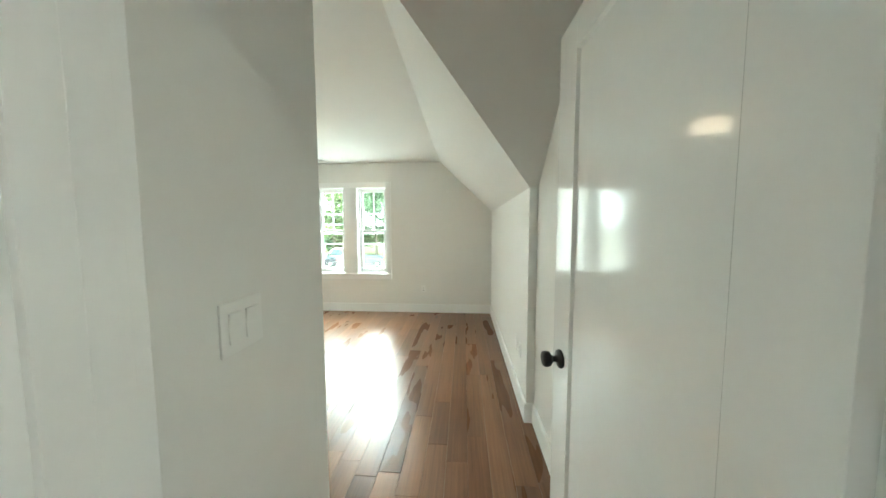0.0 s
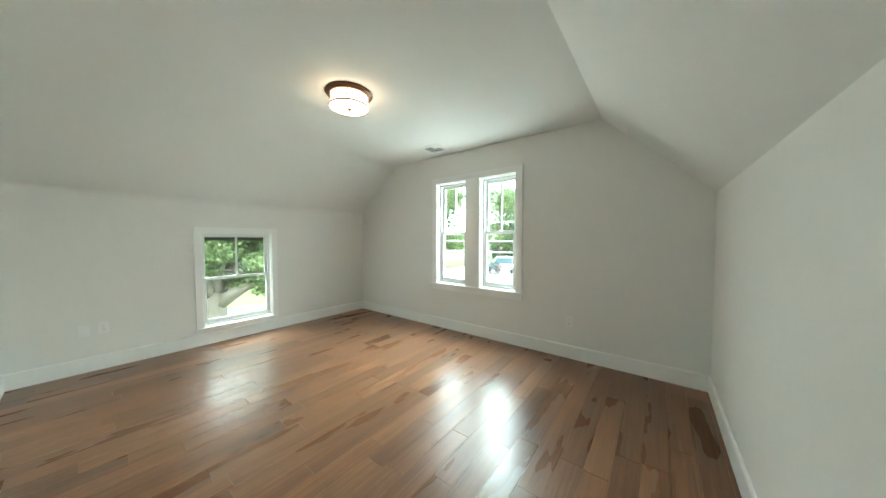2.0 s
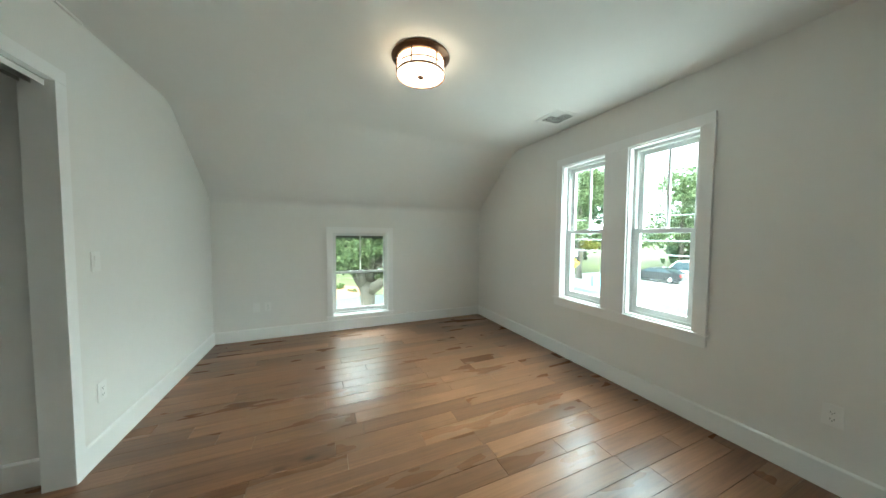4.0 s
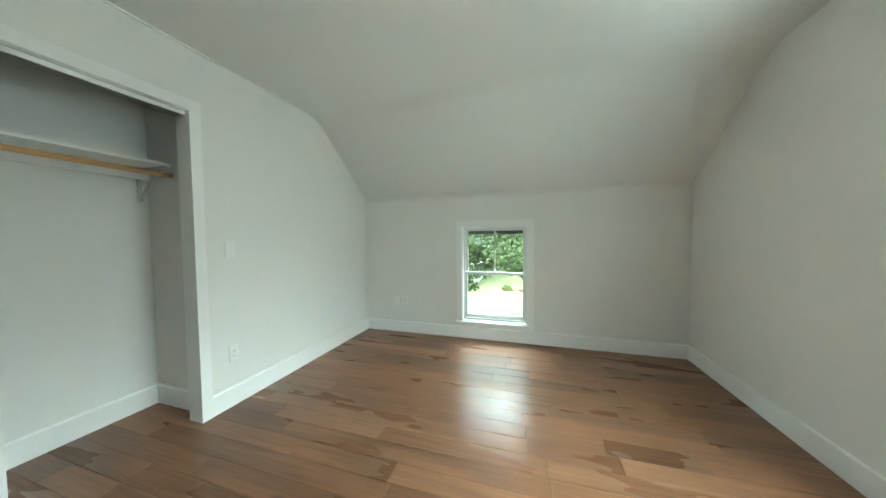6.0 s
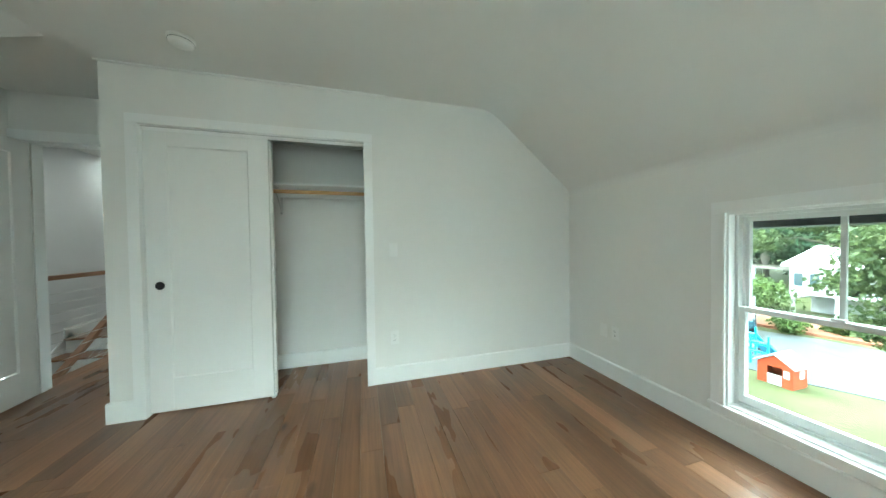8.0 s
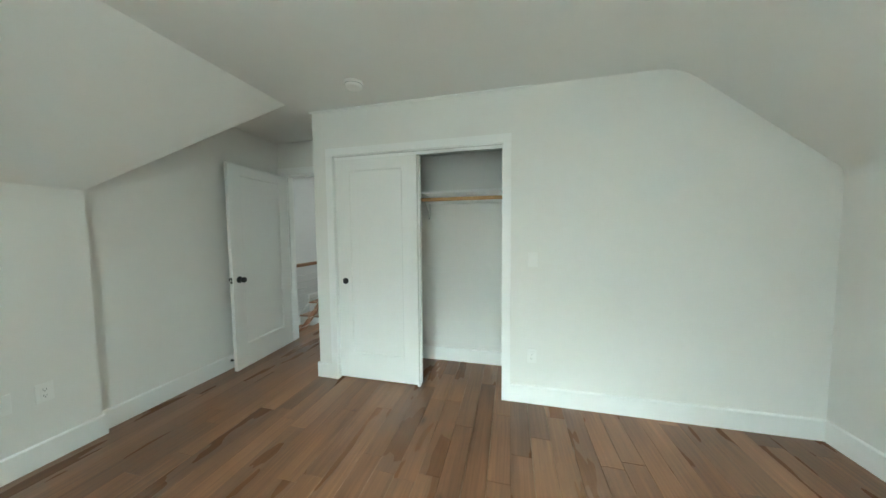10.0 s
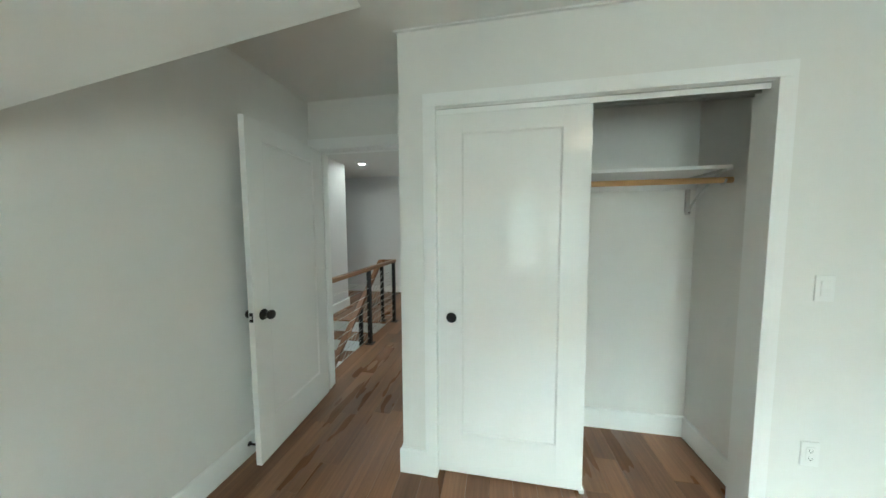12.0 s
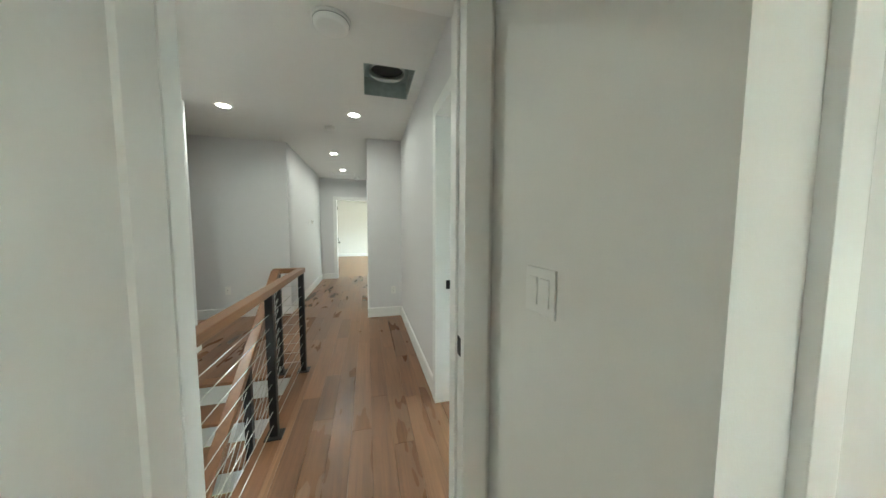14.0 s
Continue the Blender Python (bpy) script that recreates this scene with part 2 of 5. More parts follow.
def wall(name, axis, at, thick, u0, u1, z0, z1, holes=(), mat=None, label=""):
    """A wall across an axis, its face at `at`, its body from there by `thick`, with rectangular holes (u0, u1, z0, z1)."""
    us = sorted({u0, u1, *[h[0] for h in holes], *[h[1] for h in holes]})
    zs = sorted({z0, z1, *[h[2] for h in holes], *[h[3] for h in holes]})
    us, zs = [u for u in us if u0 <= u <= u1], [z for z in zs if z0 <= z <= z1]
    bm = bmesh.new()
    grid = {}

    def solid(i, j):
        if not (0 <= i < len(us) - 1 and 0 <= j < len(zs) - 1):
            return False
        u, z = (us[i] + us[i + 1]) / 2, (zs[j] + zs[j + 1]) / 2
        return not any(h[0] < u < h[1] and h[2] < z < h[3] for h in holes)

    def vert(i, j, k):
        if (i, j, k) not in grid:
            d = at + thick * k
            grid[i, j, k] = bm.verts.new((d, us[i], zs[j]) if axis == "x" else (us[i], d, zs[j]))
        return grid[i, j, k]
    for i in range(len(us) - 1):
        for j in range(len(zs) - 1):
            if not solid(i, j):
                continue
            for k in (0, 1):
                bm.faces.new([vert(i, j, k), vert(i + 1, j, k), vert(i + 1, j + 1, k), vert(i, j + 1, k)])
            for (di, dj), (p, q) in {(-1, 0): ((0, 0), (0, 1)), (1, 0): ((1, 0), (1, 1)), (0, -1): ((0, 0), (1, 0)), (0, 1): ((0, 1), (1, 1))}.items():
                if not solid(i + di, j + dj):
                    bm.faces.new([vert(i + p[0], j + p[1], 0), vert(i + q[0], j + q[1], 0), vert(i + q[0], j + q[1], 1), vert(i + p[0], j + p[1], 1)])
    return tagged(part(name, bm, mat or PAINT), label, "wall", kind="structure")


# ---- the plan ----
LEFT, RIGHT, FAR, H = -3.754, 0.922, 3.588, 2.450
ALC = 0.978            # alcove wall beside the hall door
JOG = 1.000             # where the alcove wall steps into the knee wall
KNEE_L, KNEE_R = 1.725, 1.652
TOP_L, TOP_R = -2.87, 0.092
VAL = 0.175             # the valley meets the flat ceiling here
DOORY = -0.655         # room face of the hall door wall
HALLH = 2.585
DOOR = (0.088, 0.900, 2.06)
CL0, CL1, CLH = -1.710, -0.221, 2.045
CW, KX = -0.014, -0.016  # closet wall face, and its outer corner
SW = (1.299, 2.061, 0.205, 1.351)
DW1, DW2 = (-1.992, -1.497, 0.640, 2.060), (-1.283, -0.788, 0.640, 2.060)

wall("wall_far", "y", FAR, 0.17, LEFT - 0.2, RIGHT + 0.2, -0.05, 2.7, [DW1, DW2], label="white painted wall with two tall windows")
wall("wall_left", "x", LEFT, -0.17, -0.9, FAR, -0.05, 2.7, [SW], label="white painted low wall under a sloped ceiling")
wall("wall_right", "x", RIGHT, 0.18, JOG, FAR, -0.05, 2.7, label="white painted knee wall under a sloped ceiling")
wall("wall_alcove", "x", ALC, 0.12, DOORY - 0.05, JOG, -0.05, 2.75, label="white painted wall beside the open door")
wall("wall_closet", "y", CW, -0.105, LEFT, KX, -0.05, 2.7, [(CL0 - 0.012, CL1 + 0.012, -0.05, CLH + 0.012)], label="white painted wall with a closet opening")
wall("wall_closet_side", "x", KX, -0.104, DOORY, CW - 0.105, -0.05, 2.7, label="white painted wall with a light switch")
wall("wall_closet_back", "y", -0.605, -0.1, -1.92, -0.115, -0.05, 2.7, label="white painted back wall of the closet")
wall("wall_closet_end", "x", -1.80, -0.12, -0.605, CW - 0.105, -0.05, 2.7, label="white painted side wall of the closet")
wall("wall_door", "y", DOORY, -0.125, -0.115, ALC, -0.05, 2.75, [(DOOR[0] - 0.02, DOOR[1] + 0.02, -0.05, DOOR[2] + 0.02)], label="white painted wall round the hall door")

# ---- ceilings ----


def arc(p, q, r, n=5):
    """Points of a soft bend from the leg p to the leg q of a corner r."""
    p, q, r = Vector(p), Vector(q), Vector(r)
    return [tuple((1 - s) ** 2 * p + 2 * s * (1 - s) * r + s * s * q) for s in [i / n for i in range(n + 1)]]


def toward(a, b, d):
    a, b = Vector(a), Vector(b)
    return a + (b - a).normalized() * d


def ceiling_mesh():
    bm = bmesh.new()
    faces = []

    def face(*pts):
        faces.append(bm.faces.new([bm.verts.new(p) for p in pts]))
    # left: knee, slope and flat, with softly taped bends
    a, b, c, d = (LEFT, KNEE_L - 0.3), (LEFT, KNEE_L), (TOP_L, H), (TOP_R, H)
    prof = arc(toward(b, a, 0.05), toward(b, c, 0.05), b) + arc(toward(c, b, 0.14), toward(c, d, 0.14), c) + [d]
    for (x0, z0), (x1, z1) in zip(prof, prof[1:]):
        face((x0, CW, z0), (x0, FAR, z0), (x1, FAR, z1), (x1, CW, z1))
    # right slope, cut by the valley
    face((TOP_R, FAR, H), (RIGHT, FAR, KNEE_R), (RIGHT, JOG, KNEE_R), (TOP_R, VAL, H))
    # the cross slope over the alcove
    face((TOP_R, VAL, H), (RIGHT, JOG, KNEE_R), (ALC, JOG, KNEE_R), (ALC, VAL, H))
    # flat over the alcove
    face((TOP_R, CW, H), (TOP_R, VAL, H), (ALC, VAL, H), (ALC, CW, H))
    face((KX, DOORY, H), (KX, CW, H), (TOP_R, CW, H), (ALC, CW, H), (ALC, DOORY, H))
    bmesh.ops.remove_doubles(bm, verts=bm.verts, dist=0.0005)
    for f in bm.faces:
        f.smooth = abs(f.normal.x) > 0 and f.calc_center_median().x < -2.5
    return bm


bm = ceiling_mesh()
up = bmesh.ops.extrude_face_region(bm, geom=list(bm.faces))
bmesh.ops.translate(bm, vec=(0, 0, 0.16), verts=[v for v in up["geom"] if isinstance(v, bmesh.types.BMVert)])
tagged(part("ceiling", bm, CEIL, smooth=25), "white painted ceiling with sloped sides", "ceiling", kind="structure")
tagged(part("ceiling_closet", boxes((-1.92, 0, -0.705, -0.0, 2.44, 2.6)), CEIL), "white closet ceiling", "ceiling", kind="structure")
# added outer sheet, never in view, that keeps daylight out above the ceilings
tagged(part("roof", boxes((LEFT - 0.2, ALC + 0.15, -0.8, FAR + 0.17, 2.72, 2.82)), SUB), "unseen sheet above the rooms, added to block daylight", "roof", kind="structure")

# ---- trim ----


def frame_boards(name, axis, at, out, u0, u1, z0, z1, w, proud, sides="lrt", label="white painted casing round the opening", clip=99.0):
    """Casing boards round an opening on the wall face at `at`; out is +1 or -1 for the way they stand proud."""
    th = thing(name, (0, 0, 0), label, "casing", kind="structure")

    def board(nm, a0, a1, b0, b1):
        lo, hi = sorted((at - out * 0.002, at + out * proud))
        bm = bmesh.new()
        if axis == "y":
            box(bm, a0, a1, lo, hi, b0, b1, bevel=0.002)
        else:
            box(bm, lo, hi, a0, a1, b0, b1, bevel=0.002)
        part(nm, bm, TRIM, th)
    if "l" in sides:
        board("side_board", u0 - w, u0, z0, z1)
    if "r" in sides:
        board("side_board", u1, min(u1 + w, clip), z0, z1)
    if "t" in sides:
        board("head_board", u0 - w, min(u1 + w, clip), z1 + 0.0005, z1 + w)
    return th


def jamb_liner(name, axis, y0, y1, u0, u1, z0, z1, t, label, bottom=False):
    """A lining of boards inside an opening."""
    sp = [(u0 - t, u0, y0, y1, z0, z1), (u1, u1 + t, y0, y1, z0, z1), (u0 - t, u1 + t, y0, y1, z1, z1 + t)]
    if bottom:
        sp.append((u0 - t, u1 + t, y0, y1, z0 - t, z0))
    th = thing(name, (0, 0, 0), label, "door frame", kind="structure")
    for s, nm in zip(sp, ("jamb", "jamb", "head", "sill")):
        if axis == "x":
            s = (s[2], s[3], s[0], s[1], s[4], s[5])
        part(nm, boxes(s, bevel=0.0015), TRIM, th)
    return th


BASE_H, BASE_T = 0.14, 0.016


def baseboard(axis, at, out, u0, u1, label="white painted baseboard along the wall"):
    prof = [(at, 0), (at + out * BASE_T, 0), (at + out * BASE_T, BASE_H - 0.008), (at + out * (BASE_T - 0.007), BASE_H), (at, BASE_H)]
    bm = bmesh.new()
    if axis == "x":
        prism(bm, prof, u0, u1, "y")
    else:
        prism(bm, prof, u0, u1, "x")
    return tagged(part("baseboard", bm, TRIM), label, "baseboard", kind="structure")


CASE = 0.067
baseboard("y", FAR, -1, LEFT, RIGHT)
baseboard("x", LEFT, 1, 0, FAR)
baseboard("x", RIGHT, -1, JOG, FAR)
baseboard("y", JOG, -1, RIGHT - BASE_T, ALC)
baseboard("x", ALC, -1, DOORY, JOG - BASE_T)
baseboard("y", CW, 1, LEFT, CL0 - CASE)
baseboard("y", CW, 1, CL1 + CASE, KX + BASE_T)
baseboard("x", KX, 1, DOORY + 0.02, CW)
baseboard("y", -0.605, 1, -1.80, -0.115)
baseboard("x", -1.80, 1, -0.605, -0.13)
frame_boards("trim_closet", "y", CW, 1, CL0, CL1, 0, CLH, CASE, 0.019, label="white painted casing round the closet opening")
jamb_liner("trim_closet_jamb", "y", CW - 0.107, CW, CL0, CL1, 0, CLH, 0.012, "white painted closet jamb boards")
frame_boards("trim_door", "y", DOORY, 1, DOOR[0], DOOR[1], 0, DOOR[2], 0.085, 0.019, label="white painted casing round the hall door", clip=ALC - 0.001)
frame_boards("trim_door_hall", "y", DOORY - 0.125, -1, DOOR[0], DOOR[1], 0, DOOR[2], 0.085, 0.019, label="white painted casing on the hall side of the door", clip=ALC - 0.001)
jamb_liner("trim_door_jamb", "y", DOORY - 0.126, DOORY + 0.001, DOOR[0], DOOR[1], 0, DOOR[2], 0.02, "white painted door jamb")
# stop strips in the door frame
stop = thing("trim_door_stop", (0, 0, 0), "white painted stop strip in the door frame", "door frame", kind="structure")
part("stop_strip", boxes((DOOR[0], DOOR[0] + 0.011, DOORY - 0.085, DOORY - 0.045, 0, DOOR[2]), bevel=0.002), TRIM, stop)
part("stop_strip", boxes((DOOR[1] - 0.011, DOOR[1], DOORY - 0.085, DOORY - 0.045, 0, DOOR[2]), bevel=0.002), TRIM, stop)
part("stop_strip", boxes((DOOR[0] + 0.011, DOOR[1] - 0.011, DOORY - 0.085, DOORY - 0.045, DOOR[2] - 0.011, DOOR[2]), bevel=0.002), TRIM, stop)

# ---- windows ----


def window(name, axis, at, out, u0, u1, z0, z1, label, slim=1.0):
    """A double-hung window in an opening: lining, two sashes with panes, one upright bar in the upper sash. out: the way to outdoors."""
    th = thing(name, (0, 0, 0), label, "window", kind="structure")

    def slab(nm, a0, a1, d0, d1, b0, b1, mat, parent, bevel=0.002, lab=""):
        lo, hi = sorted((at + out * d0, at + out * d1))
        return part(nm, boxes((a0, a1, lo, hi, b0, b1) if axis == "y" else (lo, hi, a0, a1, b0, b1), bevel=bevel), mat, parent, lab)

    def ring(nm, a0, a1, b0, b1, w, wb, d0, d1, mat, parent, lab=""):
        lo, hi = sorted((at + out * d0, at + out * d1))
        sp = [(a0, a0 + w, b0, b1), (a1 - w, a1, b0, b1), (a0 + w, a1 - w, b1 - w, b1), (a0 + w, a1 - w, b0, b0 + wb)]
        sp = [(s[0], s[1], lo, hi, s[2], s[3]) if axis == "y" else (lo, hi, s[0], s[1], s[2], s[3]) for s in sp]
        return part(nm, boxes(*sp, bevel=0.0025), mat, parent, lab)
    # jamb extension, vinyl frame with a stepped track, outer stop
    ring("window_frame", u0, u1, z0, z1, 0.012, 0.012, -0.002, 0.055, TRIM, th)
    ring("window_frame", u0 + 0.003, u1 - 0.003, z0 + 0.003, z1 - 0.003, 0.030 * slim, 0.030 * slim, 0.056, 0.150, VINYL, th, "white vinyl outer frame")
    ring("track", u0 + 0.012, u1 - 0.012, z0 + 0.012, z1 - 0.012, 0.034 * slim, 0.03 * slim, 0.0925, 0.099, VINYL, th)
    a0, a1 = u0 + 0.034 * slim, u1 - 0.034 * slim
    mid = (z0 + z1) / 2 + 0.005
    low = ring("lower_sash", a0, a1, z0 + 0.034, mid + 0.018, 0.034 * slim, 0.045, 0.060, 0.091, VINYL, th)
    hi = ring("upper_sash", a0, a1, mid - 0.018, z1 - 0.034 * slim, 0.034 * slim, 0.034, 0.101, 0.132, VINYL, th)
    for sash, b0, b1, dd in ((low, z0 + 0.075, mid - 0.012, 0.075), (hi, mid + 0.012, z1 - 0.064 * slim, 0.116)):
        pane = slab("pane", a0 + 0.03 * slim, a1 - 0.03 * slim, dd, dd + 0.004, b0, b1, GLASS, sash, 0.0)
        pane.visible_shadow = False
    uc = (a0 + a1) / 2
    slab("muntin", uc - 0.009, uc + 0.009, 0.108, 0.1155, mid + 0.014, z1 - 0.066 * slim, VINYL, hi, 0.001)
    slab("muntin", uc - 0.009, uc + 0.009, 0.1205, 0.128, mid + 0.014, z1 - 0.066 * slim, VINYL, hi, 0.001)
    # sash lock on the meeting rail
    slab("sash_lock", uc - 0.022, uc + 0.022, 0.066, 0.098, mid + 0.0185, mid + 0.030, VINYL, low, 0.004)
    return th


def stool(name, axis, at, u0, u1, z, apron, label, inn=-1):
    """The inside sill board and the apron under it."""
    th = thing(name, (0, 0, 0), label, "window sill", kind="structure")
    lo, hi = sorted((at + inn * 0.028, at - inn * 0.05))
    lo2, hi2 = sorted((at + inn * 0.017, at))
    s1 = (u0 - 0.012, u1 + 0.012, lo, hi, z - 0.018, z)
    s2 = (u0, u1, lo2, hi2, z - apron, z - 0.0185)
    if axis == "x":
        s1, s2 = (s1[2], s1[3], s1[0], s1[1], s1[4], s1[5]), (s2[2], s2[3], s2[0], s2[1], s2[4], s2[5])
    part("window_sill", boxes(s1, bevel=0.003), TRIM, th)
    part("apron", boxes(s2, bevel=0.002), TRIM, th)
    return th


window("window_1", "y", FAR, 1, *DW1, "tall white double-hung window, closed")
window("window_2", "y", FAR, 1, *DW2, "tall white double-hung window, closed")
window("window_3", "x", LEFT, -1, *SW, "low white double-hung window, closed, in the knee wall", 0.78)
WCASE = 0.078
tr = frame_boards("trim_windows", "y", FAR, -1, DW1[0], DW2[1], DW1[2], DW1[3], WCASE, 0.018, label="white painted casing round the paired windows")
part("mullion_board", boxes((DW1[1], DW2[0], FAR - 0.018, FAR + 0.002, DW1[2], DW1[3]), bevel=0.002), TRIM, tr)
stool("trim_stool", "y", FAR, DW1[0] - WCASE, DW2[1] + WCASE, DW1[2], 0.092, "white painted sill and apron below the paired windows")
frame_boards("trim_window_low", "x", LEFT, 1, SW[0], SW[1], SW[2], SW[3], 0.067, 0.018, label="white painted casing round the low window")
stool("trim_stool_low", "x", LEFT, SW[0] - 0.067, SW[1] + 0.067, SW[2], 0.058, "white painted sill of the low window above the baseboard", inn=1)

# ---- the hall ----
HX, HEND, HBLOCK = -0.105, -7.56, -4.007
SIDE = (-1.760, -1.000)          # opening of the side door in the hall
WELL0, WELL1 = 1.03, 2.15       # stairwell across x
STAIRY = -2.515                 # first riser
wall("wall_hall_side", "x", HX, -0.12, HBLOCK - 0.12, DOORY - 0.125, -0.05, 2.75, [(SIDE[0] - 0.015, SIDE[1] + 0.015, -0.05, 2.12)], HALLPAINT, "pale grey painted hall wall with a side door opening")
wall("wall_hall_block", "y", HBLOCK, -0.12, HX, 0.379, -0.05, 2.75, [], HALLPAINT, "pale grey painted hall wall that narrows the passage")
wall("wall_hall_passage", "x", 0.379, -0.12, HEND, HBLOCK - 0.12, -0.05, 2.75, [], HALLPAINT, "pale grey painted passage wall")
wall("wall_hall_long", "x", 1.53, 0.12, HEND, -4.58, -0.05, 2.75, [], HALLPAINT, "pale grey painted passage wall with a thermostat")
wall("wall_hall_landing", "y", -4.50, -0.12, 1.53, 4.2, -0.05, 2.75, [], HALLPAINT, "pale grey painted wall behind the stair landing")
wall("wall_stair", "x", WELL1, 0.12, -3.30, 1.2, -3.0, 2.75, [], HALLPAINT, "pale grey painted wall along the stair")
wall("wall_stair_return", "y", -3.30, 0.12, WELL1 + 0.12, 4.2, -0.05, 2.75, [], HALLPAINT, "pale grey painted wall beside the landing")
wall("wall_landing_end", "x", 4.2, 0.12, -4.7, -3.18, -0.05, 2.75, [], HALLPAINT, "pale grey painted wall at the end of the landing")
wall("wall_stair_front", "y", DOORY - 0.125, 0.12, ALC, WELL1, -3.0, 2.75, [], HALLPAINT, "pale grey painted wall at the head of the stairwell")
wall("wall_hall_end", "y", HEND, -0.12, 0.27, 1.65, -0.05, 2.75, [(0.355, 1.157, -0.05, 2.06)], HALLPAINT, "pale grey painted wall with the far bedroom door")
DUCT = (-0.008, 0.396, -2.655, -2.125)


def slab_with_hole(x0, x1, y0, y1, z0, z1, hole):
    a, b, c, d = hole
    return boxes((x0, a, y0, y1, z0, z1), (b, x1, y0, y1, z0, z1), (a, b, y0, c, z0, z1), (a, b, d, y1, z0, z1))


tagged(part("ceiling_hall", slab_with_hole(-0.25, 4.4, -7.9, DOORY - 0.125, HALLH, HALLH + 0.06, DUCT), CEIL), "white painted hall ceiling with an open duct", "ceiling", kind="structure")
# unseen cover and edge strips, added against daylight leaking in above the hall
tagged(part("hall_light_cover", boxes((-0.25, 4.4, -7.9, DOORY - 0.125, 3.1, 3.2)), SUB), "unseen sheet above the hall, added to block daylight", "roof", kind="structure")
for nm, s in (("hall_light_cover_edge", (-0.3, -0.25, -7.9, DOORY - 0.125, 2.55, 3.2)), ("hall_light_cover_edge", (4.4, 4.45, -7.9, DOORY - 0.125, 2.55, 3.2))):
    tagged(part(nm, boxes(s), SUB), "unseen edge strip above the hall, added to block daylight", "roof", kind="structure")

# far bedroom
wall("wall_far_room_back", "y", -13.6, -0.12, -2.6, 4.2, -0.05, 2.75, label="white painted bedroom wall")
wall("wall_far_room_side", "x", 4.2, 0.12, -13.72, HEND, -0.05, 2.75, label="white painted bedroom wall")
# holes out of view, added so that daylight fills the room
wall("wall_far_room_light_holes", "x", -2.6, -0.12, -13.72, HEND, -0.05, 2.75, [(-12.9, -11.4, 0.6, 2.2), (-10.4, -8.9, 0.6, 2.2)], label="white painted bedroom wall with unseen holes added for daylight")
wall("wall_far_room_front", "y", HEND, -0.12, -2.6, 0.27, -0.05, 2.75, label="white painted bedroom wall")
wall("wall_far_room_front_b", "y", HEND, -0.12, 1.65, 4.2, -0.05, 2.75, label="white painted bedroom wall")
tagged(part("ceiling_far_room", boxes((-2.8, 4.4, -13.8, -7.9, 2.585, 2.7)), CEIL), "white painted bedroom ceiling", "ceiling", kind="structure")
# side room behind the hall's side door
# the hole is an addition out of view, to let light in
wall("wall_side_room_back", "x", -2.3, -0.1, -2.6, -0.705, -0.05, 2.75, [(-2.0, -1.1, 0.9, 2.1)], label="white painted wall of the side room with an unseen hole added for light")
wall("wall_side_room_end", "y", -2.6, -0.1, -2.3, HX - 0.12, -0.05, 2.75, label="white painted wall of the side room")
wall("wall_side_room_front", "y", -0.706, -0.05, -2.3, HX - 0.12, -0.05, 2.75, label="white painted wall of the side room")
tagged(part("ceiling_side_room", boxes((-2.4, HX - 0.12, -2.7, -0.7, 2.585, 2.7)), CEIL), "white painted ceiling of the side room", "ceiling", kind="structure")

baseboard("x", HX, 1, HBLOCK, SIDE[0] - 0.085)
baseboard("y", HBLOCK, 1, HX, 0.379 + BASE_T)
baseboard("x", 0.379, 1, HEND, HBLOCK)
baseboard("x", 1.53, -1, HEND, -4.58)
baseboard("y", -4.50, 1, 1.53 - BASE_T, 4.2)
baseboard("x", WELL1, -1, -3.30 , STAIRY)
baseboard("y", -3.30, -1, WELL1 - BASE_T, 4.2)
baseboard("y", HEND, 1, 1.142 + 0.085, 1.53)
baseboard("y", -13.6, 1, -2.6, 4.2)
frame_boards("trim_side_door", "x", HX, 1, SIDE[0], SIDE[1], 0, 2.105, 0.085, 0.019, label="white painted casing of the side door")
jamb_liner("trim_side_jamb", "x", HX - 0.121, HX + 0.001, SIDE[0], SIDE[1], 0, 2.105, 0.015, "white painted jamb of the side door")
frame_boards("trim_far_door", "y", HEND, 1, 0.37, 1.142, 0, 2.045, 0.085, 0.019, label="white painted casing of the far bedroom door")
jamb_liner("trim_far_jamb", "y", HEND - 0.121, HEND + 0.001, 0.37, 1.142, 0, 2.045, 0.015, "white painted jamb of the far bedroom door")

# ---- doors ----


def shaker(bm, w, h, t, stile=0.13, top=0.11, bottom=0.235, panel_t=0.016):
    """A one-panel leaf in its own coordinates: x along the width from 0, y through the thickness from 0, z up."""
    box(bm, 0, stile, 0, t, 0, h, bevel=0.002)
    box(bm, w - stile, w, 0, t, 0, h, bevel=0.002)
    box(bm, stile, w - stile, 0, t, h - top, h, bevel=0.0)
    box(bm, stile, w - stile, 0, t, 0, bottom, bevel=0.0)
    m = (t - panel_t) / 2
    box(bm, stile - 0.002, w - stile + 0.002, m, t - m, bottom - 0.002, h - top + 0.002)
    # sloped sticking between frame and panel, both faces
    s = 0.008
    for y0, y1 in ((0.0005, m + 0.0005), (t - 0.0005, t - m - 0.0005)):
        a = [(stile, bottom), (w - stile, bottom), (w - stile, h - top), (stile, h - top)]
        b = [(stile + s, bottom + s), (w - stile - s, bottom + s), (w - stile - s, h - top - s), (stile + s, h - top - s)]
        va = [bm.verts.new((p[0], y0, p[1])) for p in a]
        vb = [bm.verts.new((p[0], y1, p[1])) for p in b]
        for i in range(4):
            j = (i + 1) % 4
            bm.faces.new((va[i], va[j], vb[j], vb[i]))
    return bm


